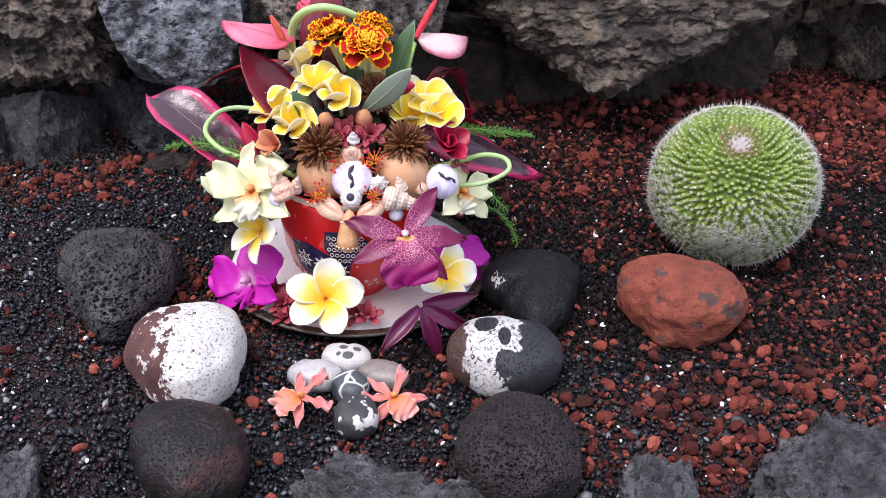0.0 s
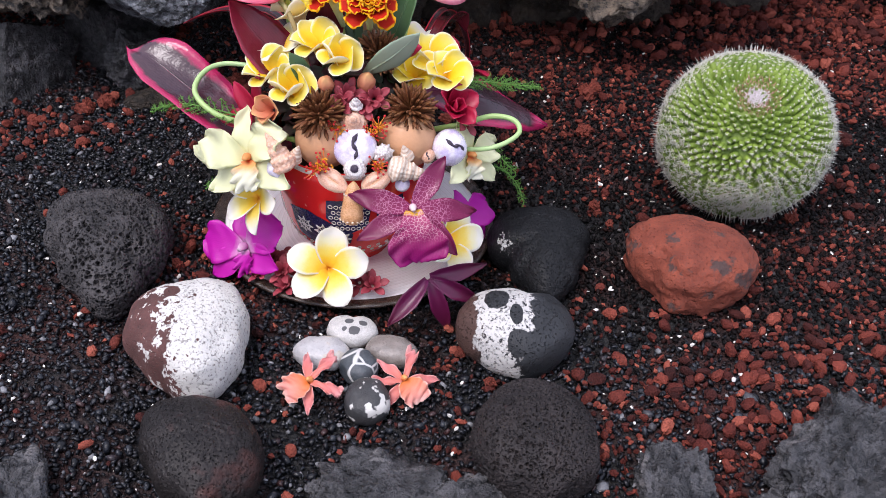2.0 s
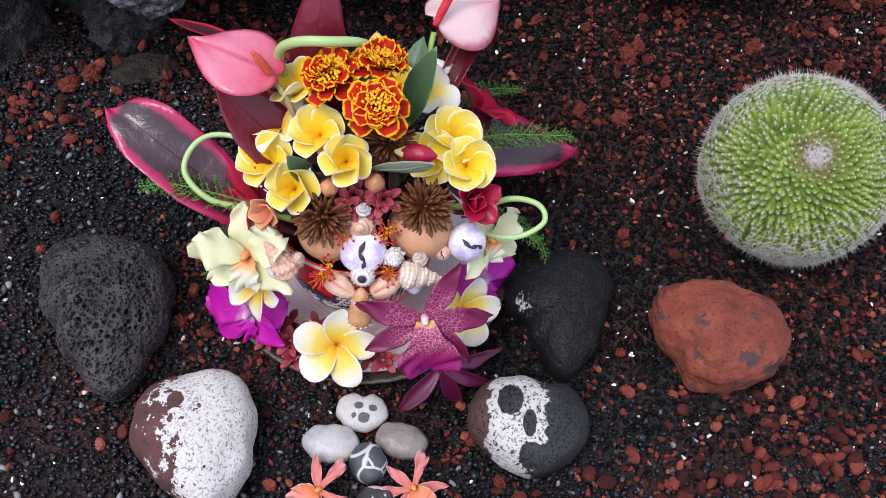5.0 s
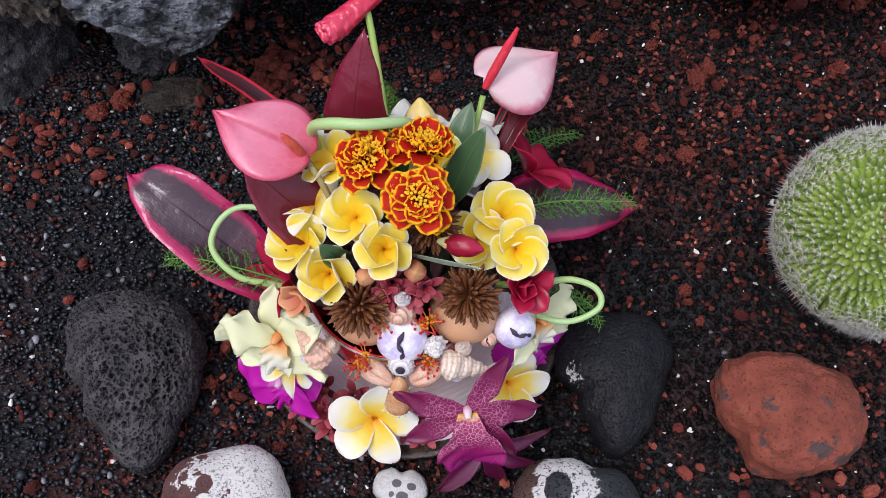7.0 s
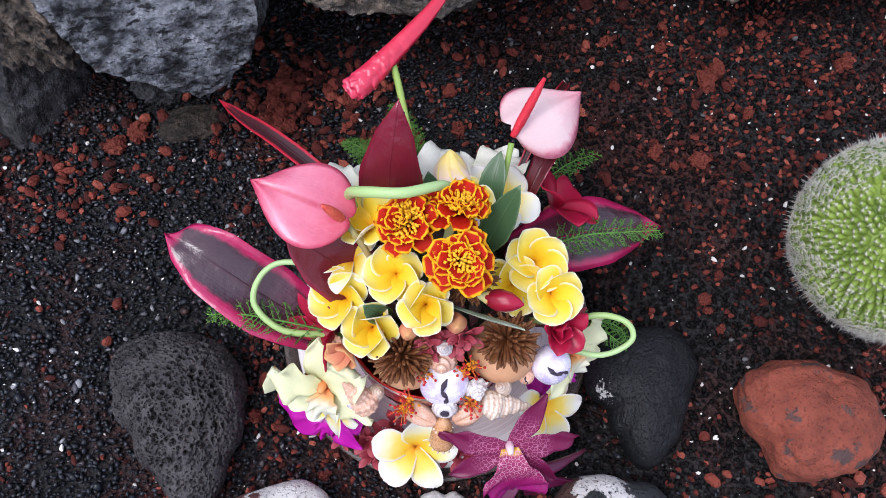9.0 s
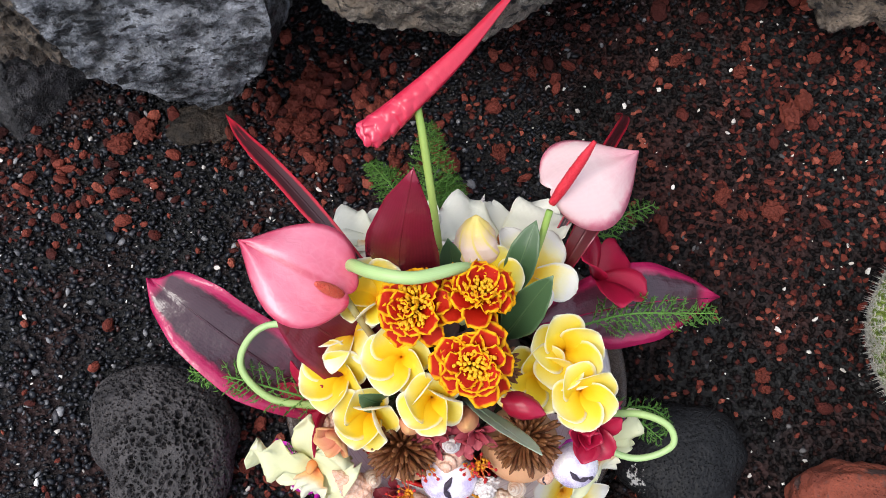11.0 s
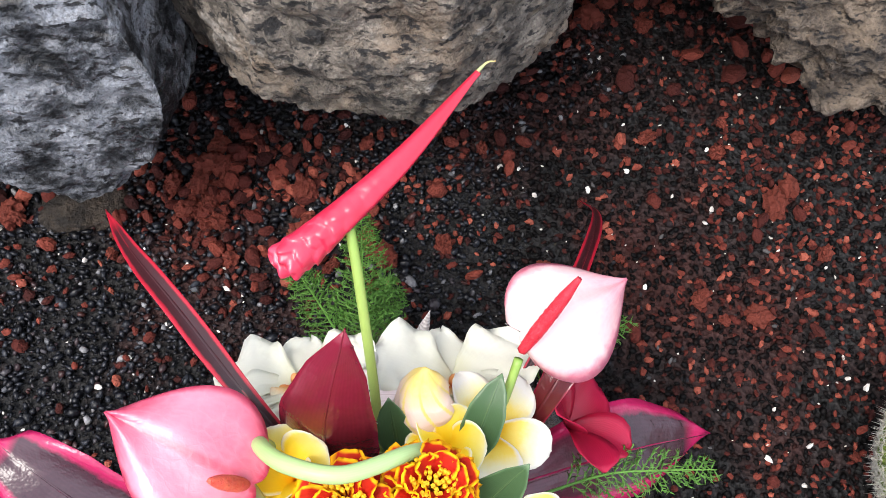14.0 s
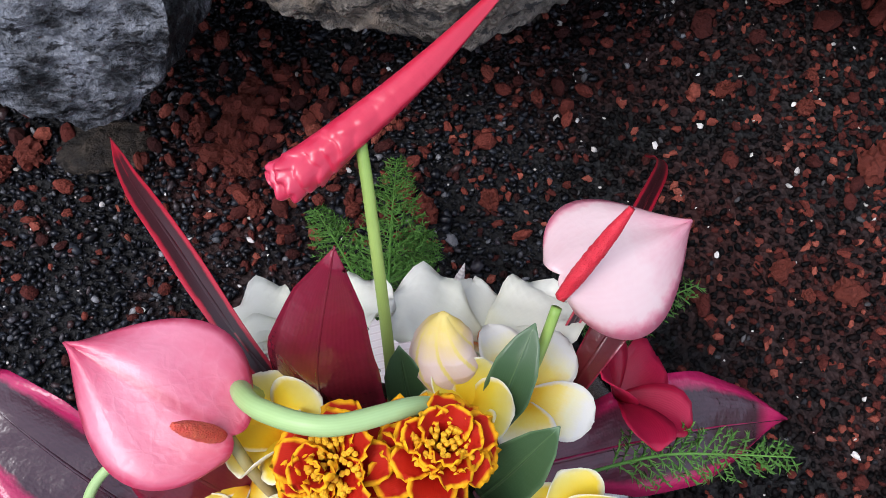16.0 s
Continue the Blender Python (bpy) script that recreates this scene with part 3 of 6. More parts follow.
# ---- petals, leaves, stems ----
def grid_solid(P, thick):
    """A closed thin sheet from a grid of points (rows along, columns across), with uv."""
    nv, nu, _ = P.shape
    du, dv = np.gradient(P, axis=1), np.gradient(P, axis=0)
    N = np.cross(dv, du)
    N /= np.linalg.norm(N, axis=2, keepdims=True) + 1e-12
    U, Vv = np.meshgrid(np.linspace(0, 1, nu), np.linspace(0, 1, nv))
    taper = (1 - 0.75 * np.abs(2 * U - 1) ** 4)[..., None]
    top, low = P + N * thick / 2 * taper, P - N * thick / 2 * taper
    V = np.concatenate([top.reshape(-1, 3), low.reshape(-1, 3)])
    uv = np.tile(np.c_[U.ravel(), Vv.ravel()], (2, 1))
    k = nv * nu
    F = []
    for j in range(nv - 1):
        for i in range(nu - 1):
            a = j * nu + i
            F.append((a, a + 1, a + nu + 1, a + nu))
            F.append((k + a, k + a + nu, k + a + nu + 1, k + a + 1))
    ring = [i for i in range(nu)] + [j * nu + nu - 1 for j in range(1, nv)] + [(nv - 1) * nu + i for i in range(nu - 2, -1, -1)] + [j * nu for j in range(nv - 2, 0, -1)]
    for a, c in zip(ring, ring[1:] + ring[:1]):
        F.append((a, k + a, k + c, c))
    return V, F, uv


ROUND = [(0, 0.22), (0.2, 0.55), (0.45, 0.9), (0.65, 1), (0.82, 0.86), (0.94, 0.5), (1, 0.12)]
LANCE = [(0, 0.35), (0.2, 0.75), (0.45, 1), (0.7, 0.8), (0.88, 0.42), (1, 0.05)]
BROAD = [(0, 0.3), (0.15, 0.7), (0.4, 0.97), (0.7, 1), (0.9, 0.8), (1, 0.45)]
LEAF = [(0, 0.25), (0.15, 0.6), (0.4, 1), (0.65, 0.92), (0.85, 0.55), (1, 0.03)]


def petal_grid(L, W, prof, e0=20, e1=20, cup=0.3, twist=0, ruffle=0, waves=3, start=0.002, nv=12, nu=9, phase=0.0):
    """A petal along +x rising by e0 to e1 degrees; cup lifts its edges, twist turns it, ruffle waves the rim."""
    v = np.linspace(0, 1, nv)
    e = np.radians(e0 + (e1 - e0) * v)
    x = start + np.concatenate([[0], np.cumsum(np.cos(e[:-1]))]) * L / (nv - 1)
    z = np.concatenate([[0], np.cumsum(np.sin(e[:-1]))]) * L / (nv - 1)
    w = np.interp(v, *zip(*prof)) * W / 2
    P = np.zeros((nv, nu, 3))
    for i, u in enumerate(np.linspace(-1, 1, nu)):
        a = np.radians(twist) * v
        y = u * w
        h = cup * w * u * u + ruffle * np.sin(waves * math.pi * (v * 1.2 + 0.35 * u) + phase + (u > 0) * 1.4) * v * abs(u) ** 1.5
        yy = y * np.cos(a) - h * np.sin(a)
        hh = y * np.sin(a) + h * np.cos(a)
        P[:, i] = np.c_[x - hh * np.sin(e), yy, z + hh * np.cos(e)]
    return P


def uv_parts(n):
    """Across from the midrib (0 to 1) and along (0 to 1)."""
    s = n.nodes.new("ShaderNodeSeparateXYZ")
    n.links.new(coords(n, "UV"), s.inputs[0])
    across = math_node(n, "ABSOLUTE", math_node(n, "MULTIPLY_ADD", s.outputs[0], 2.0, -1.0))
    return across, s.outputs[1], s.outputs[0]


def petal_material(name, along, edge=None, edge_at=0.8, rough=0.45, thin=0.3, vein=0.25, spots=None, spec=0.4, midrib=None, net=None, wet=0.0):
    """Colours along the petal from its heart to its tip; edge: the colour of its rim."""
    m, n, b = material(name, rough, spec)
    ac, al, u = uv_parts(n)
    o = coords(n)
    wob = noise_tex(n, o, 160, 3, 0.6)
    al2 = math_node(n, "ADD", al, math_node(n, "MULTIPLY_ADD", wob, 0.24, -0.12))
    c = ramp(n, al2, along)
    if edge:
        e = math_node(n, "MAXIMUM", math_node(n, "ADD", ac, math_node(n, "MULTIPLY_ADD", wob, 0.2, -0.1)), math_node(n, "MULTIPLY_ADD", math_node(n, "POWER", al, 3.0), 1.0, 0.02))
        c = mix(n, ramp(n, e, [(edge_at - 0.07, grey(0)), (edge_at + 0.07, grey(1))]), c, edge)
    if midrib:
        c = mix(n, ramp(n, ac, [(0.03, grey(0.7)), (0.10, grey(0))]), c, midrib)
    if spots:
        mesh_ = node(n, "TexVoronoi", Scale=380)
        mesh_.feature = "DISTANCE_TO_EDGE"
        n.links.new(o, mesh_.inputs["Vector"])
        k = ramp(n, mesh_.outputs["Distance"], [(spots[1], grey(0.9)), (spots[1] + 0.05, grey(0))])
        k = math_node(n, "MULTIPLY", k, ramp(n, al, [(0.05, grey(1)), (0.42, grey(0.75)), (0.62, grey(0.03))]))
        c = mix(n, k, c, spots[0])
    if net:
        w = n.nodes.new("ShaderNodeVectorMath")
        w.operation = "MULTIPLY_ADD"
        drift_ = node(n, "TexNoise", Scale=4.0, Detail=3.0)
        n.links.new(coords(n, "UV"), drift_.inputs["Vector"])
        n.links.new(drift_.outputs["Color"], w.inputs[0])
        w.inputs[1].default_value = (0.22, 0.22, 0)
        n.links.new(coords(n, "UV"), w.inputs[2])
        cell = node(n, "TexVoronoi", Scale=11.0)
        cell.feature = "DISTANCE_TO_EDGE"
        n.links.new(w.outputs[0], cell.inputs["Vector"])
        line = ramp(n, cell.outputs["Distance"], [(0.0, grey(0.10)), (0.25, grey(0))])
        c = mix(n, line, c, net)
        bump(n, b, ramp(n, cell.outputs["Distance"], [(0.0, grey(0)), (0.3, grey(1))]), 0.07, 0.0009)
    if wet:
        bump(n, b, noise_tex(n, o, 55, 4, 0.6), wet, 0.004)
    k = node(n, "TexWave", Scale=7.0, Distortion=5.0, Detail=3.0)
    n.links.new(coords(n, "UV"), k.inputs["Vector"])
    c = mix(n, vein * 0.45, c, ramp(n, k.outputs["Fac"], [(0.1, grey(0.36)), (0.9, grey(0.6))]), "OVERLAY")
    colour(n, b, c)
    if vein > 0.2:
        bump(n, b, k.outputs["Fac"], 0.05, 0.0005)
    bump(n, b, wob, 0.2, 0.001)
    if thin:
        t = n.nodes.new("ShaderNodeBsdfTranslucent")
        n.links.new(c, t.inputs[0])
        s = n.nodes.new("ShaderNodeMixShader")
        s.inputs[0].default_value = thin
        out = n.nodes["Material Output"]
        n.links.new(b.outputs[0], s.inputs[1])
        n.links.new(t.outputs[0], s.inputs[2])
        n.links.new(s.outputs[0], out.inputs[0])
    return m


def petal_data(name, grid, thick, mat, under=None):
    V, F, uv = grid_solid(grid, thick)
    ob = mesh_ob(name, V, F, mat, uvs=uv)
    me = ob.data
    if under:
        me.materials.append(under)
        for i in range(1, 2 * (grid.shape[0] - 1) * (grid.shape[1] - 1), 2):
            me.polygons[i].material_index = 1
    bpy.data.objects.remove(ob)
    return me


def spin(deg, tilt=0.0, lift=0.0, scale=1.0):
    return Matrix.Translation((0, 0, lift)) @ Matrix.Rotation(radians(deg), 4, "Z") @ Matrix.Rotation(radians(-tilt), 4, "Y") @ Matrix.Scale(scale, 4)


def catmull(pts, k=10):
    p = [Vector(q) for q in pts]
    p = [p[0] * 2 - p[1]] + p + [p[-1] * 2 - p[-2]]
    out = []
    for i in range(1, len(p) - 2):
        a, b2, c, d = p[i - 1:i + 3]
        for j in range(k):
            t = j / k
            out.append(0.5 * ((2 * b2) + (c - a) * t + (2 * a - 5 * b2 + 4 * c - d) * t * t + (3 * b2 - a - 3 * c + d) * t ** 3))
    out.append(p[-2])
    return out


def tube(pts, radius, sides=10, k=8, flat=1.0):
    """Rings along a smooth line; radius is a number or a list spread along it."""
    c = catmull(pts, k)
    rs = np.interp(np.linspace(0, 1, len(c)), np.linspace(0, 1, len(radius)), radius) if isinstance(radius, (list, tuple)) else [radius] * len(c)
    V, F, uv = [], [], []
    side = None
    for i, p in enumerate(c):
        d = (c[min(i + 1, len(c) - 1)] - c[max(i - 1, 0)]).normalized()
        side = (side - d * side.dot(d)).normalized() if side else d.orthogonal().normalized()
        up = d.cross(side)
        for j in range(sides):
            a = 2 * math.pi * j / sides
            V.append(p + (side * math.cos(a) * flat + up * math.sin(a)) * rs[i])
            uv.append((j / sides, i / (len(c) - 1)))
    for i in range(len(c) - 1):
        for j in range(sides):
            F.append((i * sides + j, i * sides + (j + 1) % sides, (i + 1) * sides + (j + 1) % sides, (i + 1) * sides + j))
    F.append(tuple(range(sides - 1, -1, -1)))
    F.append(tuple(range(len(V) - sides, len(V))))
    return V, F, uv


def blade_grid(spine, width, side, prof=LEAF, fold=0.25, curl=0.0, wave=0.0, nu=11, k=7, twist=0.0):
    """A leaf along a spine; side: the way of its width at the base; fold lifts the edges."""
    c = catmull(spine, k)
    s = Vector(side)
    P = np.zeros((len(c), nu, 3))
    for i, p in enumerate(c):
        t = i / (len(c) - 1)
        d = (c[min(i + 1, len(c) - 1)] - c[max(i - 1, 0)]).normalized()
        s = (s - d * s.dot(d)).normalized()
        sd = Matrix.Rotation(radians(twist * t), 3, d) @ s
        up = sd.cross(d)
        w = float(np.interp(t, *zip(*prof))) * width / 2
        for j, u in enumerate(np.linspace(-1, 1, nu)):
            P[i, j] = p + sd * (u * w * (1 - 0.25 * abs(curl) * abs(u))) + up * (fold * w * abs(u) ** 1.5 + curl * w * u * u * u + wave * math.sin(9 * t + 2 * u) * abs(u))
    return P


def leaf_thing(name, spine, width, side, mat, label, category="leaf", group="", thick=0.0008, **kw):
    G = blade_grid(spine, width, side, **kw)
    V, F, uv = grid_solid(G, thick)
    ob = tagged(empty(name), label, category, group)
    mesh_ob("blade", V, F, mat, ob, uvs=uv)
    mid = [Vector(p) for p in G[:, G.shape[1] // 2]]
    V, F, uv = tube(mid[::3] + [mid[-1]], [0.0012, 0.0009, 0.0003], 6, 3)
    mesh_ob("midrib", V, F, mat, ob, uvs=uv)
    return ob


def lathe(profile, steps=64, ripple=None):
    V, F = [], []
    for r, z in profile:
        for j in range(steps):
            a = 2 * math.pi * j / steps
            rr = r * (1 + (ripple(a, z) if ripple else 0))
            V.append((rr * math.cos(a), rr * math.sin(a), z))
    for i in range(len(profile) - 1):
        for j in range(steps):
            F.append((i * steps + j, i * steps + (j + 1) % steps, (i + 1) * steps + (j + 1) % steps, (i + 1) * steps + j))
    F.append(tuple(range(steps - 1, -1, -1)))
    F.append(tuple(range(len(V) - steps, len(V))))
    return V, F


# ---- the plate and the cup ----
m, n, b = material("white_glaze_with_brushed_rings", 0.28, 0.5)
o = coords(n)
s = n.nodes.new("ShaderNodeSeparateXYZ")
n.links.new(o, s.inputs[0])
rad = math_node(n, "POWER", math_node(n, "ADD", math_node(n, "POWER", s.outputs[0], 2.0), math_node(n, "POWER", s.outputs[1], 2.0)), 0.5)
rings = math_node(n, "SINE", math_node(n, "ADD", math_node(n, "MULTIPLY", rad, 1500.0), math_node(n, "MULTIPLY", noise_tex(n, o, 30, 3), 6.0)))
colour(n, b, ramp(n, rings, [(0.0, (0.74, 0.70, 0.70)), (0.5, (0.82, 0.78, 0.77)), (1, (0.66, 0.60, 0.60))]))
bump(n, b, rings, 0.15, 0.0006)
M_plate = m
M_rim = stone_material("bronze_brown_glaze", (0.014, 0.010, 0.009), (0.07, 0.045, 0.032), 90, 0.28, 0, 300, 0.2, None, 0.6)
plate = tagged(empty("plate", pose(-0.046, 0.770, -0.0125)), "white ceramic plate with bronze-brown rim on the gravel", "plate")
V, F = lathe([(0.062, 0.0), (0.064, -0.001), (0.075, 0.0015), (0.1, 0.005), (0.1195, 0.0098), (0.1195, 0.0118), (0.1, 0.0078), (0.08, 0.005), (0.05, 0.0045), (0.002, 0.0045)], 96)
mesh_ob("dish", V, F, M_plate, plate)
V, F = lathe([(0.1160, 0.0085), (0.1235, 0.0092), (0.1268, 0.0115), (0.1262, 0.0136), (0.1225, 0.0132), (0.1160, 0.0117)], 96)
mesh_ob("rim", V, F[:-2], M_rim, plate, "bronze-brown glazed rim")

CUP = Vector((-0.048, 0.748, -0.008))
cup_profile = [(0.034, 0.0), (0.036, 0.001), (0.036, 0.006), (0.042, 0.012), (0.052, 0.026), (0.0585, 0.045), (0.062, 0.07), (0.0635, 0.098), (0.064, 0.108), (0.0625, 0.109), (0.0605, 0.1), (0.058, 0.07), (0.05, 0.03), (0.02, 0.016)]
m, n, b = material("red_glaze", 0.16, 0.6)
o = coords(n)
flower = ramp(n, voronoi(n, o, 120), [(0.16, grey(1)), (0.2, grey(0))])
colour(n, b, mix(n, math_node(n, "MULTIPLY", flower, ramp(n, noise_tex(n, o, 30), [(0.55, grey(0)), (0.6, grey(0.9))])), ramp(n, noise_tex(n, o, 14), [(0.3, (0.62, 0.014, 0.014)), (0.7, (0.74, 0.032, 0.028))]), (0.75, 0.55, 0.40)))
M_red_glaze = m
M_navy = stone_material("navy_glaze", (0.012, 0.012, 0.05), (0.022, 0.02, 0.08), 60, 0.2, 0, 300, 0.05, None, 0.6)
M_white_line = stone_material("cream_painted_line", (0.62, 0.56, 0.5), (0.78, 0.72, 0.66), 90, 0.35, 0, 300, 0.05)
cup = tagged(empty("cup", Matrix.Translation(CUP)), "red porcelain cup with navy patterned patches, filled with flowers", "cup")
V, F = lathe(cup_profile, 72)
mesh_ob("bowl", V, F, M_red_glaze, cup)


def on_cup(a, z, lift):
    """A point of the cup's outside at angle a (degrees from the front) and height z."""
    r = float(np.interp(z, [q[1] for q in cup_profile[3:9]], [q[0] for q in cup_profile[3:9]])) + lift
    return (r * math.sin(radians(a)), -r * math.cos(radians(a)), z)


def cup_patch(name, outline, mat, lift, label=""):
    """A painted patch: an outline in (angle, height) filled on the cup's wall."""
    bm = bmesh.new()
    ca, cz = np.mean([q[0] for q in outline]), np.mean([q[1] for q in outline])
    rings_ = []
    for t in (0.0, 0.35, 0.7, 1.0):
        row = []
        for (a, z), (a2, z2) in zip(outline, outline[1:] + outline[:1]):
            for f in (0, 0.5):
                aa, zz = a + (a2 - a) * f, z + (z2 - z) * f
                row.append(bm.verts.new(on_cup(ca + (aa - ca) * t, cz + (zz - cz) * t, lift)))
            if t == 0:
                break
        rings_.append(row)
    k = len(rings_[1])
    for i in range(k):
        bm.faces.new((rings_[0][0], rings_[1][i], rings_[1][(i + 1) % k]))
        for q in (1, 2):
            bm.faces.new((rings_[q][i], rings_[q + 1][i], rings_[q + 1][(i + 1) % k], rings_[q][(i + 1) % k]))
    me = bpy.data.meshes.new(name)
    bm.to_mesh(me)
    bm.free()
    me.materials.append(mat)
    ob = new(name, me)
    ob.parent = cup
    if label:
        ob["label"] = label
    return ob


def cup_lines(parent, lines, mat, r=0.00045, name="painted_line"):
    V, F = [], []
    for pts in lines:
        v, f, _ = tube(pts, r, 5, 3)
        F += [tuple(i + len(V) for i in q) for q in f]
        V += v
    return mesh_ob(name, V, F, mat, parent)


V, F = lathe([(0.0638, 0.1035), (0.0645, 0.1045), (0.0646, 0.1075), (0.0641, 0.1085)], 72)
mesh_ob("rim_band", V, F[:-2], M_white_line, cup, "cream and gold rim band")
dots = []
for k in range(40):
    for j in range(2):
        a, z = k * 9 + j * 4.5, 0.022 + j * 0.006
        dots.append([on_cup(a + 1.6 * math.cos(t), z + 0.0014 * math.sin(t), 0.0004) for t in np.linspace(0, 6.28, 7)])
cup_lines(cup, dots, M_white_line, 0.0004, "blossom_border")
p1 = cup_patch("navy_patch", [(-12, 0.082), (4, 0.084), (21, 0.074), (19, 0.056), (7, 0.049), (-4, 0.052), (-13, 0.064)], M_navy, 0.0005, "navy patch with small white rings")
ringlines = []
for i in range(7):
    for j in range(5):
        a, z = -9 + i * 4.2 + (j % 2) * 2.1, 0.054 + j * 0.0056
        ringlines.append([on_cup(a + 1.5 * math.cos(t), z + 0.0016 * math.sin(t), 0.0007) for t in np.linspace(0, 6.28, 9)])
cup_lines(p1, ringlines, M_white_line, 0.00035, "ring_pattern")
p2 = cup_patch("navy_patch", [(-46, 0.064), (-28, 0.067), (-14, 0.061), (8, 0.048), (6, 0.036), (-24, 0.028), (-42, 0.034)], M_navy, 0.0006, "violet-navy patch with white star lines")
star = []
for ca, cz in ((-33, 0.049), (-16, 0.047), (-1, 0.042)):
    for k in range(8):
        t = k * math.pi / 4
        star.append([on_cup(ca, cz, 0.0008), on_cup(ca + 4.2 * math.cos(t), cz + 0.0048 * math.sin(t), 0.0008), on_cup(ca + 8.0 * math.cos(t), cz + 0.0088 * math.sin(t), 0.0008)])
        star.append([on_cup(ca + 7.5 * math.cos(t), cz + 0.0082 * math.sin(t), 0.0008), on_cup(ca + 4.5 * math.cos(t + 0.4), cz + 0.005 * math.sin(t + 0.4), 0.0008), on_cup(ca + 7.5 * math.cos(t + 0.785), cz + 0.0082 * math.sin(t + 0.785), 0.0008)])
cup_lines(p2, star, M_white_line, 0.0004, "star_pattern")
p3 = cup_patch("navy_patch", [(24, 0.076), (48, 0.080), (52, 0.060), (28, 0.052)], M_navy, 0.0005, "navy patch with white stripes")
cup_lines(p3, [[on_cup(26 + i * 4, 0.057, 0.0008), on_cup(28 + i * 4, 0.066, 0.0008), on_cup(29 + i * 4, 0.075, 0.0008)] for i in range(6)], M_white_line, 0.0005, "stripe_pattern")

# ---- foliage that fills the cup between the flowers ----
M_fill = petal_material("dark_maroon_green_leaf", [(0, (0.03, 0.06, 0.02)), (0.6, (0.07, 0.03, 0.03)), (1, (0.10, 0.02, 0.03))], None, thin=0.1)
V, F, uv = [], [], []
pg, pf, pu = grid_solid(petal_grid(0.026, 0.013, LANCE, 5, -10, 0.3, 0, 0.001, nv=6, nu=5), 0.0006)
for k in range(170):
    a, e = rng.uniform(0, 6.28), math.asin(rng.uniform(0.0, 1))
    d = Vector((math.cos(a) * math.cos(e), math.sin(a) * math.cos(e), math.sin(e)))
    p = CUP + Vector((d.x * 0.060, d.y * 0.048 + 0.012, 0.105 + d.z * 0.055))
    mm = facing(p, d + Vector(rng.normal(0, 0.35, 3)), rng.uniform(0, 360))
    F += [tuple(i + len(V) for i in q) for q in pf]
    V += [mm @ Vector(q) for q in pg]
    uv += list(pu)
tagged(mesh_ob("leaf_filling", V, F, M_fill, uvs=uv), "dark maroon and green leaves packed between the flowers", "leaves", kind="stuff")
vs_, fs_ = ico(4)
# added dark lump that closes the gaps between the flowers
M_stem_fill = stone_material("dark_stem_filler", (0.012, 0.016, 0.008), (0.035, 0.03, 0.02), 90, 0.9, 0.5, 300, 0.8)
tagged(mesh_ob("stem_knot", [(CUP.x + x * 0.056, CUP.y + 0.008 + y * 0.052, CUP.z + 0.09 + z * 0.068 + 0.004 * noise.noise((x * 6, y * 6, z * 6))) for x, y, z in vs_], fs_, M_stem_fill), "added dark lump inside the cup in place of packed stems", "stems")

# ---- plumerias ----
M_plum_open = petal_material("plumeria_white_yellow", [(0, (0.85, 0.36, 0.02)), (0.22, (0.90, 0.60, 0.03)), (0.45, (0.90, 0.72, 0.14)), (0.66, (0.88, 0.83, 0.52)), (0.85, (0.86, 0.84, 0.76))], (0.85, 0.82, 0.74), 0.86, thin=0.25, vein=0.12)
M_plum_half = petal_material("plumeria_deep_yellow", [(0, (0.90, 0.42, 0.005)), (0.25, (0.96, 0.66, 0.015)), (0.6, (0.97, 0.78, 0.06)), (0.85, (0.95, 0.84, 0.22)), (1, (0.94, 0.88, 0.50))], (0.95, 0.92, 0.74), 0.91, thin=0.35, vein=0.12)
OPEN = petal_data("petal", petal_grid(0.035, 0.027, ROUND, 38, -6, 0.22, 22, 0.0006, nv=14, nu=11, start=0.001), 0.0009, M_plum_open)
M_plum_under = petal_material("plumeria_pale_underside", [(0, (0.88, 0.70, 0.36)), (0.4, (0.90, 0.80, 0.56)), (1, (0.90, 0.84, 0.70))], (0.92, 0.88, 0.78), 0.90, thin=0.3, vein=0.12)
PLUM = [(0, 0.30), (0.2, 0.60), (0.45, 0.92), (0.62, 1), (0.78, 0.93), (0.9, 0.68), (0.97, 0.38), (1, 0.12)]
HALF = petal_data("petal", petal_grid(0.0275, 0.0300, PLUM, 56, 6, 0.34, 32, 0.0005, nv=16, nu=11, start=0.0004), 0.0007, M_plum_half, M_plum_under)
TIGHT = petal_data("petal", petal_grid(0.0265, 0.0310, PLUM, 68, 16, 0.45, 46, 0.0003, nv=16, nu=11, start=0.0005), 0.0007, M_plum_half, M_plum_under)
M_tube = petal_material("pale_flower_throat", [(0, (0.5, 0.6, 0.3)), (0.9, (0.86, 0.70, 0.3)), (1, (0.85, 0.40, 0.03))], None, thin=0.2)


def plumeria(kind, pos, d, roll, size, label):
    ob = tagged(empty("plumeria", facing(pos, d, roll, size)), label, "flower", "plumerias")
    for k in range(5):
        share("petal", kind, spin(72 * k + rng.normal(0, 3), rng.normal(0, 3), 0.0003 * k), ob)
    V, F, uv = tube([(0, 0, -0.018), (0, 0, -0.008), (0, 0, -0.0002)], [0.0018, 0.0022, 0.0024], 8, 4)
    mesh_ob("throat", V, F, M_tube, ob, uvs=uv)
    return ob


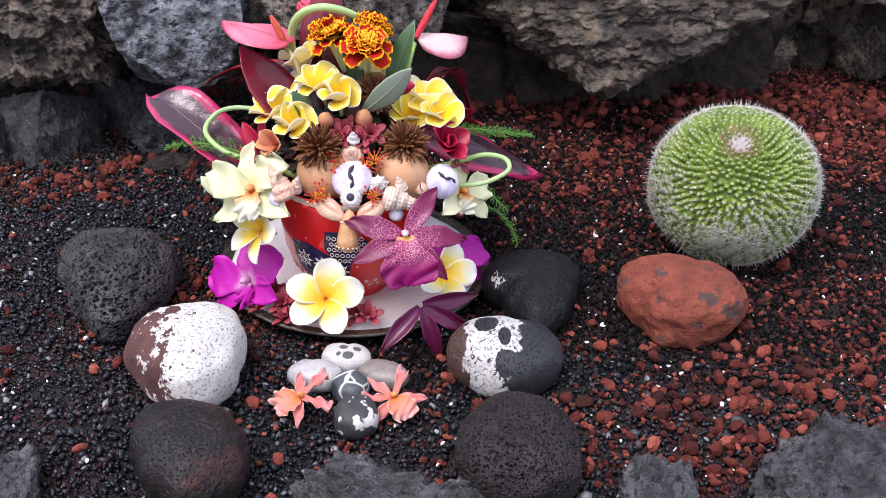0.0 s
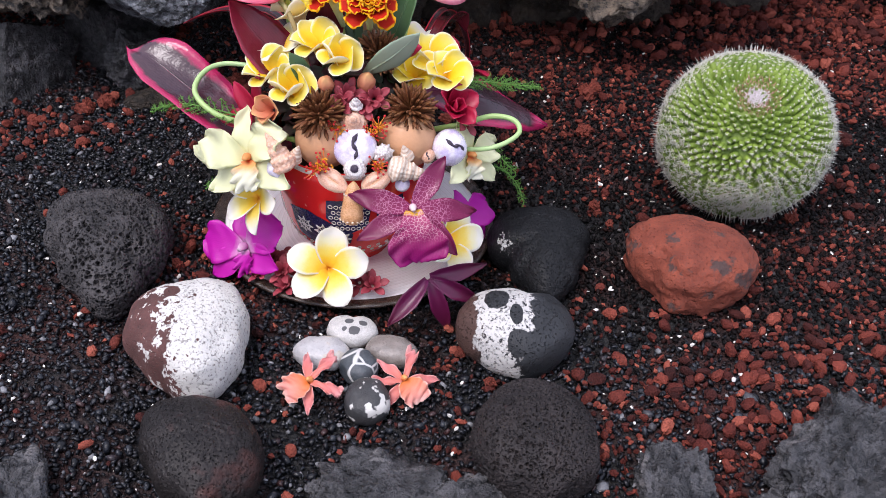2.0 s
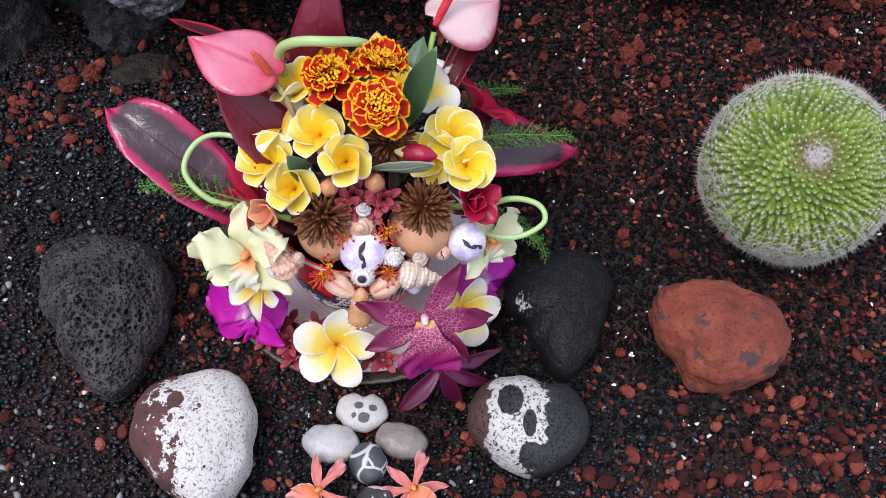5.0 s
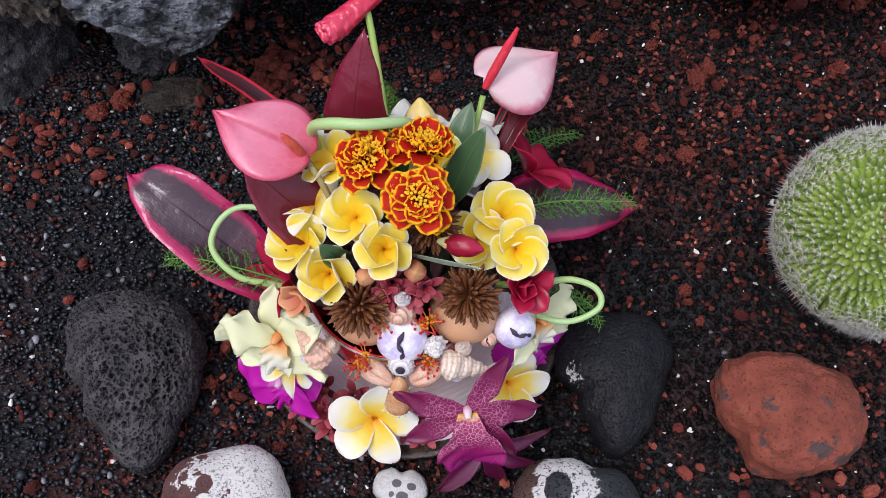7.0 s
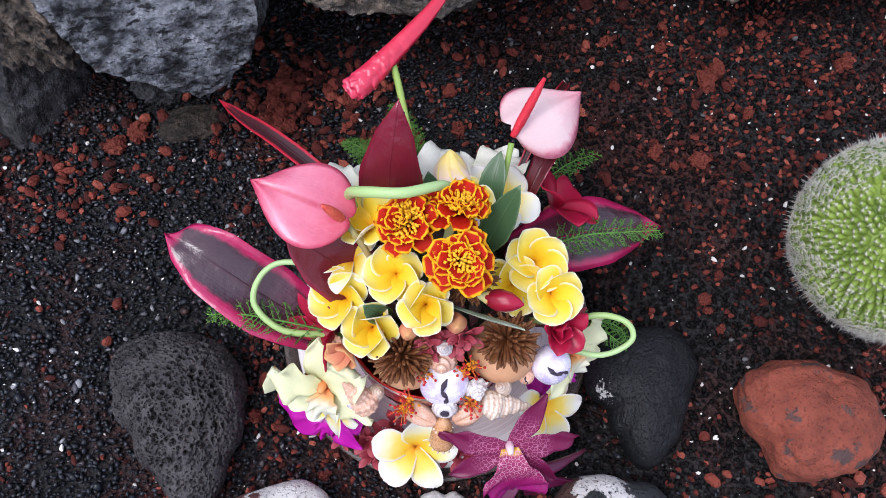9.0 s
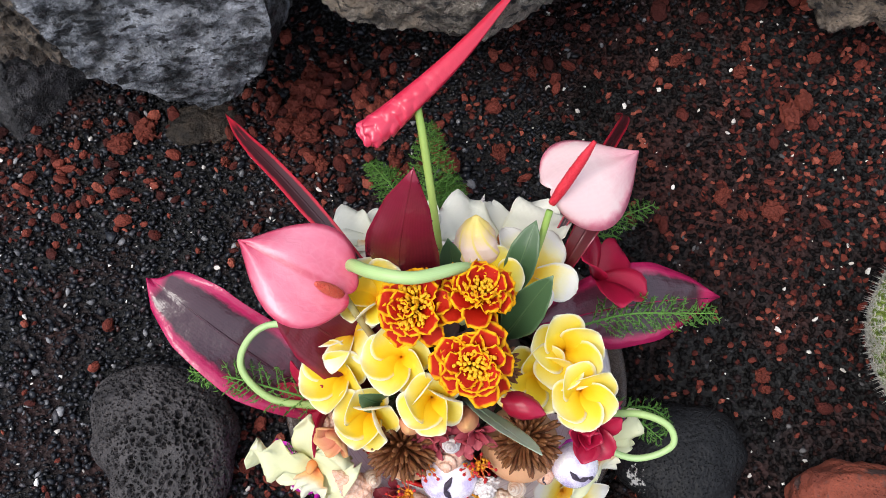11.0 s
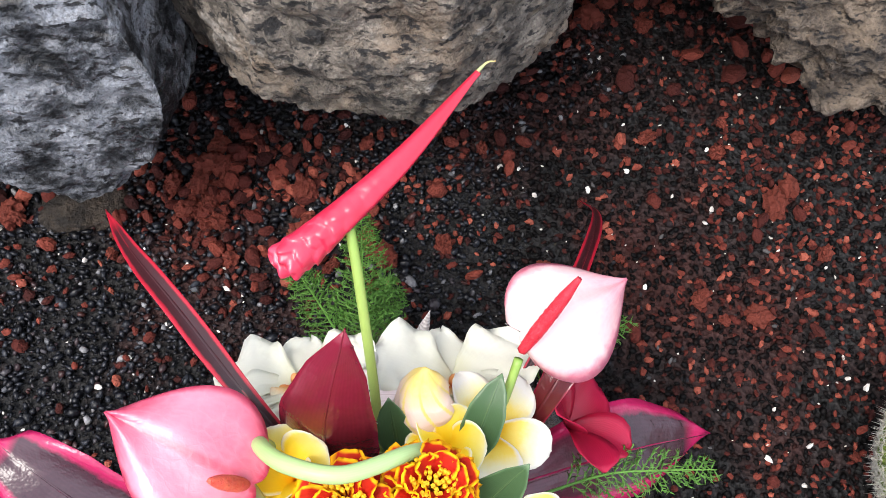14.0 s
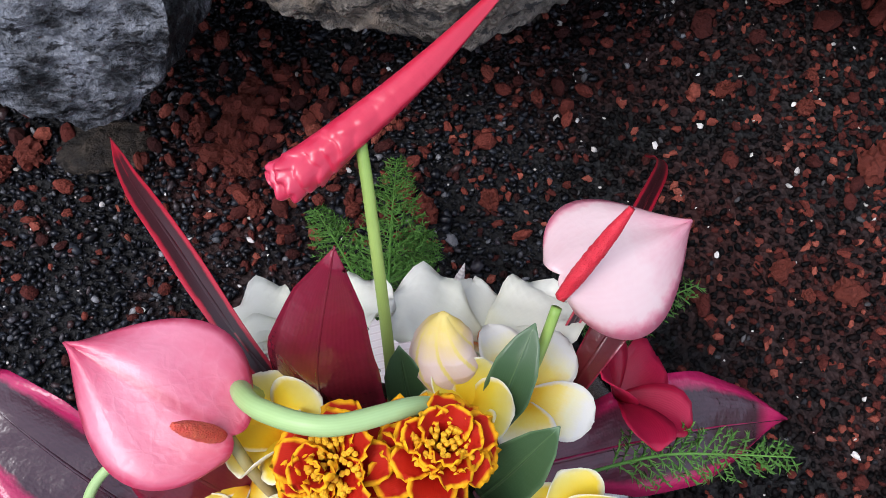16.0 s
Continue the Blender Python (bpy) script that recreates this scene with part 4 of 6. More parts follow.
YW = "white plumeria with a yellow heart"
YC = "half-open yellow plumeria with pale petal rims"
plumeria(OPEN, (-0.058, 0.667, 0.020), (-0.02, -0.68, 0.73), 15, 1.0, YW + ", fully open, lying on the plate")
plumeria(HALF, (-0.105, 0.737, 0.152), (-0.28, -0.35, 0.89), 20, 0.92, YC + " beside the ti leaf")
plumeria(TIGHT, (-0.086, 0.719, 0.149), (-0.08, -0.48, 0.87), 50, 0.92, YC + " above the shells")
plumeria(HALF, (-0.071, 0.747, 0.174), (-0.16, -0.36, 0.92), 65, 0.86, YC + " under the marigolds")
plumeria(TIGHT, (-0.052, 0.728, 0.172), (0.04, -0.48, 0.87), 10, 0.86, YC + " under the marigolds")
plumeria(HALF, (0.018, 0.766, 0.156), (0.08, -0.28, 0.95), 25, 0.95, YC + " beside the red bud")
plumeria(HALF, (0.029, 0.745, 0.155), (0.16, -0.45, 0.87), 38, 0.86, YC + " beside the red bud")
plumeria(HALF, (-0.088, 0.775, 0.182), (-0.35, 0.15, 0.92), 5, 0.9, YC + " behind the marigolds")
plumeria(OPEN, (-0.101, 0.758, 0.166), (-0.42, -0.12, 0.90), 45, 0.72, YW + " under the pink anthurium")
plumeria(OPEN, (-0.008, 0.809, 0.152), (0.22, 0.12, 0.97), 12, 0.88, YW + " at the back of the cup")
plumeria(HALF, (-0.027, 0.797, 0.168), (0.05, 0.15, 0.98), 50, 0.78, YC + " behind the marigolds")
plumeria(HALF, (0.004, 0.752, 0.150), (0.10, -0.4, 0.9), 5, 0.9, YC + " deep between the flowers")
plumeria(OPEN, (-0.114, 0.690, 0.070), (-0.62, -0.62, 0.48), 20, 0.85, YW + " against the side of the cup")
plumeria(OPEN, (0.036, 0.700, 0.030), (0.45, -0.55, 0.70), 50, 0.9, YW + " tucked behind the purple orchid")
bud = tagged(empty("plumeria_bud", facing((-0.037, 0.808, 0.164), (-0.08, 0.46, 0.88), 0, 1.0)), "closed plumeria bud, pink and yellow twisted petals", "flower bud")
M_bud = petal_material("plumeria_bud_pink_yellow", [(0, (0.88, 0.62, 0.55)), (0.6, (0.92, 0.74, 0.64)), (0.9, (0.95, 0.76, 0.22))], (0.95, 0.78, 0.25), 0.86, thin=0.3)
V, F, uv = tube([(0, 0, 0), (0, 0, 0.012), (0.0005, 0, 0.024), (0, 0, 0.037)], [0.006, 0.0110, 0.0125, 0.0112, 0.0075, 0.0015], 60, 20)
mesh_ob("folded_petals", [Vector((p.x * k, p.y * k, p.z)) for p, (u, t) in zip(V, uv) for k in [0.92 + 0.2 * abs(math.sin(math.pi * (u * 4 + t * 0.9)))]], F, M_bud, bud, uvs=[(0.5 + 0.5 * math.cos(2 * math.pi * (u * 4 + t * 0.9)) ** 3, t) for u, t in uv])

# ---- marigolds ----
M_mari = petal_material("marigold_red_gold", [(0, (0.14, 0.003, 0.001)), (0.5, (0.36, 0.007, 0.002)), (0.9, (0.46, 0.016, 0.003)), (1, (0.5, 0.03, 0.004))], (0.95, 0.46, 0.008), 0.83, 0.65, 0.12, 0.3, None, 0.15)
M_mari_eye = stone_material("marigold_florets", (0.86, 0.40, 0.008), (0.94, 0.60, 0.015), 200, 0.7)
MARI = [petal_data("petal", petal_grid(l, w, BROAD, e0, e1, c, 0, 0.0022, 6, 0.002, 12, 11, ph), 0.0006, M_mari) for l, w, e0, e1, c, ph in ((0.019, 0.0145, 22, -12, 0.25, 0), (0.0165, 0.013, 42, 2, 0.35, 1.5), (0.013, 0.011, 60, 25, 0.45, 3))]
fl, ff, _ = tube([(0, 0, 0), (0, 0.0003, 0.003), (0.0008, 0.0004, 0.0070)], [0.0005, 0.0006, 0.0010], 6, 2)
tmp = mesh_ob("floret", fl, ff, M_mari_eye)
FLORET = tmp.data
bpy.data.objects.remove(tmp)


def marigold(pos, d, roll, label, size=1.0):
    ob = tagged(empty("marigold", facing(pos, d, roll, size)), label, "flower", "marigolds")
    for row, (count, lift) in enumerate(((10, 0.0), (9, 0.003), (7, 0.006))):
        for k in range(count):
            share("petal", MARI[row], spin(360 / count * (k + 0.5 * row) + rng.normal(0, 8), rng.normal(0, 13), lift, rng.uniform(0.88, 1.12)), ob)
    for k in range(80):
        r, a = 0.0078 * math.sqrt(k / 80), k * 2.4 + rng.normal(0, 0.25)
        share("floret", FLORET, Matrix.Translation((r * math.cos(a), r * math.sin(a), 0.0075 - 0.15 * r)) @ Matrix.Rotation(r * 70, 4, Vector((-math.sin(a), math.cos(a), 0))), ob)
    V, F, uv = tube([(0, 0, -0.03), (0, 0, -0.012), (0, 0, 0.002)], [0.002, 0.004, 0.006], 8, 4)
    mesh_ob("calyx", V, F, M_tube, ob, uvs=uv)


ML = "red marigold with golden petal rims"
marigold((-0.031, 0.741, 0.214), (0.05, -0.50, 0.87), 0, ML + ", foremost of three")
marigold((-0.063, 0.764, 0.213), (-0.30, -0.12, 0.95), 20, ML + " beside the green loop")
marigold((-0.034, 0.774, 0.215), (0.22, 0.22, 0.95), 50, ML + " at the back of the three")

# ---- anthuriums ----
def spathe_grid(L, W, droop=0.15, fold=0.0, nv=26, nu=17, sag=0.0):
    """A heart along +x, joined to its stem at the origin, with two lobes behind it."""
    P = np.zeros((nv, nu, 3))
    for i, v in enumerate(np.linspace(0, 1, nv)):
        for j, u in enumerate(np.linspace(-1, 1, nu)):
            w = max(0.0, math.sin(math.pi * min(1, v * 0.965 + 0.035) ** 0.76)) ** 0.62 * (1 - v ** 3.5) ** 0.5
            back = -0.05 * L * math.sin(math.pi * abs(u) ** 0.8) * (1 - v) ** 2.5
            x = (v * 1.0) * L + back - 0.07 * L * (1 - v)
            P[i, j] = (x, u * w * W / 2, 0.005 * (1 - (abs(u) * 1.1 - 0.2) ** 2) - droop * L * v * v + fold * abs(u) * w * W / 2 + 0.0006 * math.sin(7 * u + 5 * v) - sag * max(0.0, -u) ** 2 * w)
    return P


def anthurium(base, tip, side, up, width, mat, spadix_to, stem_pts, mats, label, droop=0.12, fold=0.0, foot=None, sag=0.0):
    ob = tagged(empty("anthurium"), label, "flower", "anthuriums")
    x = (Vector(tip) - Vector(base))
    L = x.length
    x.normalize()
    y = Vector(side)
    y = (y - x * y.dot(x)).normalized()
    z = x.cross(y)
    if z.dot(Vector(up)) < 0:
        y, z = -y, -z
    mm = Matrix.Translation(base) @ Matrix((x, y, z)).transposed().to_4x4()
    V, F, uv = grid_solid(spathe_grid(L, width, droop, fold, sag=sag), 0.0009)
    mesh_ob("spathe", [mm @ Vector(q) for q in V], F, mat, ob, uvs=uv)
    a, c = Vector(foot or base) + z * 0.004, Vector(spadix_to)
    V, F, uv = tube([a, a.lerp(c, 0.5), c], [0.0022, 0.0032, 0.0031, 0.0027, 0.0012], 12, 14)
    V = [p + (p - a.lerp(c, 0.5)).normalized() * 0.00025 * math.sin(i * 2.4) for i, p in enumerate(V)]
    mesh_ob("spadix", V, F, mats[0], ob, "slender rough spadix")
    V, F, uv = tube(stem_pts, 0.0021, 10, 8)
    mesh_ob("stem", V, F, mats[1], ob, uvs=uv)


# the middle stop is paler to paint part of the sheen
M_anth_pink = petal_material("pink_anthurium_lacquer", [(0, (0.60, 0.04, 0.09)), (0.25, (0.66, 0.12, 0.20)), (0.6, (0.74, 0.22, 0.31)), (0.9, (0.64, 0.06, 0.14))], (0.60, 0.04, 0.11), 0.93, 0.34, 0.2, 0.12, None, 0.95, (0.52, 0.03, 0.08), (0.80, 0.38, 0.44))
M_anth_pale = petal_material("pale_pink_anthurium_lacquer", [(0, (0.80, 0.56, 0.57)), (0.5, (0.82, 0.62, 0.61)), (0.9, (0.74, 0.32, 0.38))], (0.72, 0.20, 0.29), 0.88, 0.24, 0.25, 0.12, None, 0.6, None, (0.84, 0.70, 0.68))
M_anth_red = petal_material("red_anthurium_lacquer", [(0, (0.66, 0.05, 0.11)), (0.35, (0.60, 0.018, 0.06)), (1, (0.56, 0.012, 0.04))], None, 0.8, 0.34, 0.10, 0.1, None, 0.85)
M_spadix = stone_material("red_spadix", (0.56, 0.012, 0.03), (0.64, 0.03, 0.05), 200, 0.4, 0.3, 900, 0.3, None, 0.4, 0.1)
M_spadix_o = stone_material("orange_red_spadix", (0.66, 0.06, 0.05), (0.74, 0.16, 0.09), 200, 0.4, 0.3, 900, 0.3, None, 0.4, 0.1)
M_stem = petal_material("green_stem", [(0, (0.22, 0.36, 0.07)), (1, (0.42, 0.50, 0.14))], None, 0.8, 0.4, 0.0, 0.2)
M_stem_brown = petal_material("brown_green_stem", [(0, (0.26, 0.26, 0.09)), (1, (0.40, 0.24, 0.12))], None, 0.8, 0.4, 0.0, 0.2)
anthurium((-0.106, 0.771, 0.203), (-0.162, 0.789, 0.214), (0.0, 0.050, 0.003), (0, 0, 1), 0.059, M_anth_pink, (-0.114, 0.767, 0.229), [(-0.104, 0.770, 0.203), (-0.092, 0.758, 0.19), (-0.075, 0.745, 0.14)], (M_spadix_o, M_stem_brown), "glossy pink heart-shaped anthurium flower on a stem", 0.05, 0.06, (-0.105, 0.769, 0.203))
anthurium((0.003, 0.849, 0.190), (0.047, 0.882, 0.189), (0.034, -0.047, 0.014), (0, 0, 1), 0.056, M_anth_pale, (0.018, 0.864, 0.226), [(0.000, 0.836, 0.191), (-0.004, 0.818, 0.175), (-0.012, 0.795, 0.14)], (M_spadix, M_stem), "pale pink anthurium flower with a red spadix", 0.16, 0.06, (0.001, 0.838, 0.191), 0.020)
anth = tagged(empty("anthurium"), "red anthurium flower still rolled into a tight tube", "flower", "anthuriums")
c0, c1, c2, c3 = (-0.109, 0.861, 0.206), (-0.095, 0.870, 0.212), (-0.062, 0.909, 0.220), (-0.033, 0.958, 0.221)
V, F, uv = tube([c0, c1, c2, c3], [0.0035, 0.0072, 0.0085, 0.0080, 0.0072, 0.0062, 0.0052, 0.0040, 0.0026, 0.0010], 48, 110)
ax = (Vector(c3) - Vector(c0)).normalized()
out = []
for p, (u, t) in zip(V, uv):
    q = Vector(c0).lerp(Vector(c3), t)
    lump = 0.0062 * min(1, max(0, 0.66 - t) * 2.5) * (0.5 - noise.voronoi(p * 165)[0][0]) + 0.006 * max(0, 0.6 - t) * abs(noise.noise(p * 150)) + 0.002 * max(0, 0.6 - t) * noise.noise(p * 330) + 0.0012 * math.exp(-((u - 0.36) / 0.05) ** 2)
    out.append(p + (p - q).normalized() * (lump + 0.0035 * max(0, 0.55 - t) * (noise.noise(p * 85 + Vector((3, 1, 2))) + 0.4)))
mesh_ob("spathe", out, F, M_anth_red, anth, uvs=uv)
V, F, uv = tube([c3, (-0.029, 0.963, 0.222), (-0.025, 0.965, 0.221)], [0.001, 0.0005, 0.0002], 6, 4)
mesh_ob("tip", V, F, M_tube, anth, "dry yellow tip", uvs=uv)
V, F, uv = tube([(-0.080, 0.880, 0.213), (-0.074, 0.862, 0.20), (-0.060, 0.815, 0.16), (-0.055, 0.79, 0.13)], 0.0024, 10, 8)
mesh_ob("stem", V, F, M_stem, anth, uvs=uv)

# ---- ti leaves and other leaves ----
M_ti = petal_material("ti_leaf_maroon_pink_edge", [(0, (0.16, 0.02, 0.05)), (0.5, (0.045, 0.018, 0.028)), (1, (0.055, 0.02, 0.03))], (0.42, 0.015, 0.09), 0.72, 0.26, 0.06, 0.4, None, 0.7, None, None, 0.4)
M_ti_red = petal_material("ti_leaf_wine_red", [(0, (0.09, 0.010, 0.010)), (0.6, (0.16, 0.012, 0.024)), (1, (0.25, 0.016, 0.042))], (0.30, 0.015, 0.045), 0.93, 0.2, 0.28, 0.35, None, 0.6, None, None, 0.3)
M_ti_stripe = petal_material("narrow_ti_leaf_black_red", [(0, (0.02, 0.008, 0.01)), (1, (0.06, 0.01, 0.014))], (0.40, 0.012, 0.03), 0.72, 0.3, 0.05, 0.3, None, 0.5, (0.36, 0.012, 0.03))
TI = "ti leaves"
leaf_thing("ti_leaf", [(-0.085, 0.722, 0.085), (-0.135, 0.734, 0.108), (-0.178, 0.752, 0.132), (-0.210, 0.769, 0.147), (-0.231, 0.780, 0.147)], 0.051, (0.2, 0.78, 0.52), M_ti, "glossy maroon ti leaf with hot pink edges", "leaf", TI, fold=0.28, wave=0.0055, twist=18)
leaf_thing("ti_leaf", [(0.000, 0.785, 0.125), (0.045, 0.805, 0.112), (0.085, 0.822, 0.092), (0.127, 0.838, 0.064)], 0.056, (0.15, -0.8, -0.35), M_ti, "broad dark maroon ti leaf with a crimson edge", "leaf", TI, fold=-0.22, wave=0.003)
leaf_thing("ti_leaf", [(-0.074, 0.768, 0.12), (-0.077, 0.785, 0.17), (-0.077, 0.795, 0.215), (-0.071, 0.820, 0.262)], 0.044, (1, -0.1, 0.1), M_ti_red, "upright wine-red ti leaf with water drops", "leaf", TI, fold=-0.3)
leaf_thing("ti_leaf", [(-0.072, 0.738, 0.132), (-0.096, 0.748, 0.154), (-0.120, 0.757, 0.177), (-0.141, 0.763, 0.203)], 0.044, (0.35, 0.75, 0.40), M_ti_red, "short pointed wine-red ti leaf", "leaf", TI, fold=0.2)
leaf_thing("ti_leaf", [(-0.085, 0.785, 0.14), (-0.113, 0.806, 0.172), (-0.16, 0.85, 0.155), (-0.195, 0.882, 0.133), (-0.222, 0.911, 0.111)], 0.012, (0.6, 0.6, 0.1), M_ti_stripe, "narrow black and red striped ti leaf", "leaf", TI, fold=0.45, thick=0.001)
leaf_thing("ti_leaf", [(-0.002, 0.815, 0.13), (0.02, 0.865, 0.155), (0.036, 0.905, 0.138), (0.052, 0.955, 0.085), (0.055, 0.998, 0.012)], 0.0085, (0.8, -0.3, 0), M_ti_stripe, "narrow red and black ti leaf arching to the gravel", "leaf", TI, fold=0.45, thick=0.001)
leaf_thing("ti_leaf", [(0.005, 0.80, 0.13), (0.025, 0.84, 0.16), (0.04, 0.875, 0.15), (0.048, 0.90, 0.125)], 0.019, (0.6, -0.3, 0.4), M_ti_red, "dark wine-red ti leaf behind the pale anthurium", "leaf", TI, fold=0.2)
M_green = petal_material("dark_green_leaf", [(0, (0.035, 0.085, 0.03)), (1, (0.06, 0.12, 0.05))], (0.11, 0.19, 0.09), 0.95, 0.35, 0.08, 0.3, None, 0.5, (0.12, 0.2, 0.08))
M_greygreen = petal_material("grey_green_leaf", [(0, (0.28, 0.37, 0.25)), (1, (0.42, 0.50, 0.38))], None, 0.9, 0.5, 0.15, 0.3)
GL = "small green leaves"
leaf_thing("green_leaf", [(-0.016, 0.792, 0.16), (-0.012, 0.808, 0.182), (-0.007, 0.828, 0.194)], 0.018, (0.9, -0.2, 0.2), M_green, "small dark green pointed leaf", "leaf", GL)
leaf_thing("green_leaf", [(-0.016, 0.768, 0.165), (-0.008, 0.775, 0.195), (0.003, 0.787, 0.226)], 0.021, (0.8, -0.5, -0.1), M_green, "small dark green leaf beside the marigolds", "leaf", GL)
leaf_thing("green_leaf", [(-0.045, 0.79, 0.15), (-0.050, 0.802, 0.175), (-0.054, 0.812, 0.192)], 0.016, (0.9, 0.2, 0.2), M_green, "small dark green leaf at the back", "leaf", GL)
leaf_thing("green_leaf", [(-0.034, 0.730, 0.164), (-0.012, 0.714, 0.188), (0.007, 0.700, 0.214)], 0.020, (0.1, -0.44, 0.9), M_greygreen, "pale grey-green leaf held upright over the buds", "leaf", GL, fold=0.1)
leaf_thing("green_leaf", [(-0.075, 0.728, 0.15), (-0.082, 0.722, 0.168), (-0.09, 0.722, 0.182)], 0.015, (0.5, 0.6, 0.3), M_green, "small dark green leaf between the plumerias", "leaf", GL)

# ---- looped green stems ----
M_loop = petal_material("pale_green_loop", [(0, (0.32, 0.46, 0.13)), (1, (0.38, 0.55, 0.26))], None, 0.8, 0.4, 0.0, 0.2)


def loop(pts, r, label, flat=1.0):
    V, F, uv = tube(pts, r, 12, 10, flat)
    tagged(mesh_ob("looped_stem", V, F, M_loop, uvs=uv), label, "stem", "looped stems")


loop([(-0.085, 0.722, 0.105), (-0.122, 0.722, 0.117), (-0.150, 0.722, 0.126), (-0.168, 0.736, 0.136), (-0.164, 0.753, 0.145), (-0.148, 0.762, 0.149), (-0.115, 0.757, 0.150)], [0.0026, 0.0023, 0.0021, 0.0019], "slender pale green stem bent into a loop")
loop([(0.020, 0.740, 0.112), (0.044, 0.738, 0.120), (0.067, 0.741, 0.127), (0.085, 0.736, 0.127), (0.088, 0.725, 0.121), (0.067, 0.717, 0.112), (0.035, 0.728, 0.102)], [0.0024, 0.0022, 0.002, 0.002], "slender pale green stem bent into a loop")
loop([(-0.090, 0.782, 0.14), (-0.099, 0.786, 0.18), (-0.101, 0.784, 0.212), (-0.088, 0.776, 0.231), (-0.066, 0.774, 0.236), (-0.043, 0.786, 0.224), (-0.035, 0.792, 0.20)], [0.0028, 0.0032, 0.0035, 0.0033, 0.0028], "thick pale green stem arched over the marigolds")

# ---- orchids ----
def orchid(name, pos, d, roll, size, mats, label, sepals=3, lip=True, sep=(0.032, 0.014), pet=(0.03, 0.022), lip_size=(0.02, 0.02), elev=(14, -10), group="orchids", heart=True, ruffle=0.0012, shape=ROUND, angles=((90, 212, 328), (22, 158)), lip_shape=BROAD):
    ob = tagged(empty(name, facing(pos, d, roll, size)), label, "flower", group)
    sp = petal_data("sepal", petal_grid(*sep, LANCE, elev[0], elev[1], 0.25, 8, ruffle, 3, nv=16, nu=11), 0.0009, mats[0])
    pp = petal_data("petal", petal_grid(*pet, shape, elev[0] + 4, elev[1], 0.2, -6, ruffle * 1.8, 4, nv=16, nu=11), 0.0009, mats[0])
    for a in angles[0][:sepals]:
        share("sepal", sp, spin(a + rng.normal(0, 4), rng.normal(0, 8)), ob)
    for a in angles[1]:
        share("petal", pp, spin(a + rng.normal(0, 4), rng.normal(0, 8), 0.0012), ob)
    if lip:
        lp = petal_data("lip", petal_grid(*lip_size, lip_shape, 35, -50, 0.25, 0, 0.005, 6, 0.001, 24, 19), 0.0009, mats[1])
        share("lip", lp, spin(270, 0, 0.002), ob)
    if heart:
        V, F, uv = tube([(0, 0.002, 0), (0, 0.0015, 0.005), (0, -0.001, 0.009)], [0.0028, 0.003, 0.0016], 10, 5)
        mesh_ob("column", V, F, mats[2], ob, uvs=uv)
    return ob


M_white_orchid = petal_material("cream_white_orchid", [(0, (0.76, 0.72, 0.34)), (0.3, (0.83, 0.84, 0.52)), (1, (0.85, 0.86, 0.60))], None, 0.8, 0.5, 0.3, 0.2)
M_white_lip = petal_material("cream_lip_orange_heart", [(0, (0.65, 0.10, 0.02)), (0.25, (0.80, 0.45, 0.15)), (0.5, (0.82, 0.80, 0.62)), (1, (0.82, 0.82, 0.70))], None, 0.8, 0.5, 0.3, 0.2)
M_orange_col = petal_material("orange_red_column", [(0, (0.6, 0.12, 0.02)), (1, (0.75, 0.35, 0.12))], None, 0.8, 0.5, 0.1, 0.2)
M_purple = petal_material("magenta_purple_orchid", [(0, (0.70, 0.50, 0.64)), (0.25, (0.58, 0.022, 0.42)), (1, (0.52, 0.010, 0.38))], None, 0.8, 0.4, 0.25, 0.35)
M_purple_col = petal_material("magenta_column", [(0, (0.5, 0.05, 0.35)), (1, (0.7, 0.45, 0.6))], None, 0.8, 0.4, 0.1, 0.3)
M_catt = petal_material("maroon_speckled_orchid", [(0, (0.24, 0.015, 0.085)), (0.5, (0.17, 0.006, 0.058)), (1, (0.13, 0.004, 0.042))], None, 0.8, 0.4, 0.15, 0.4, ((0.52, 0.20, 0.32), 0.03))
M_catt_lip = petal_material("magenta_veined_lip_yellow_heart", [(0, (0.80, 0.50, 0.04)), (0.07, (0.78, 0.45, 0.05)), (0.14, (0.34, 0.03, 0.12)), (0.5, (0.24, 0.005, 0.085)), (1, (0.30, 0.006, 0.15))], None, 0.8, 0.4, 0.2, 0.4, ((0.70, 0.42, 0.50), 0.02))
M_maroon = petal_material("dark_maroon_petal", [(0, (0.14, 0.010, 0.07)), (1, (0.07, 0.005, 0.022))], None, 0.8, 0.3, 0.12, 0.4, None, 0.5)
M_catt_col = petal_material("pale_pink_column", [(0, (0.6, 0.3, 0.4)), (1, (0.8, 0.65, 0.65))], None, 0.8, 0.4, 0.1, 0.3)
M_white_back = petal_material("white_orchid", [(0, (0.78, 0.76, 0.5)), (0.3, (0.86, 0.86, 0.72)), (1, (0.88, 0.88, 0.80))], None, 0.8, 0.5, 0.3, 0.2)
WB = (M_white_back, M_white_lip, M_orange_col)
WO = (M_white_orchid, M_white_lip, M_orange_col)
PU = (M_purple, M_purple, M_purple_col)
CA = (M_catt, M_catt_lip, M_catt_col)
orchid("orchid", (-0.119, 0.690, 0.106), (-0.32, -0.70, 0.64), 20, 1.05, WO, "cream white orchid with orange heart at the cup's side", sep=(0.037, 0.024), pet=(0.036, 0.030), lip_size=(0.024, 0.022), ruffle=0.0046)
orchid("orchid", (0.050, 0.722, 0.100), (0.65, -0.55, 0.50), -20, 0.95, WO, "cream white orchid turned sideways by the cup", sep=(0.036, 0.02), pet=(0.034, 0.028), ruffle=0.0022)
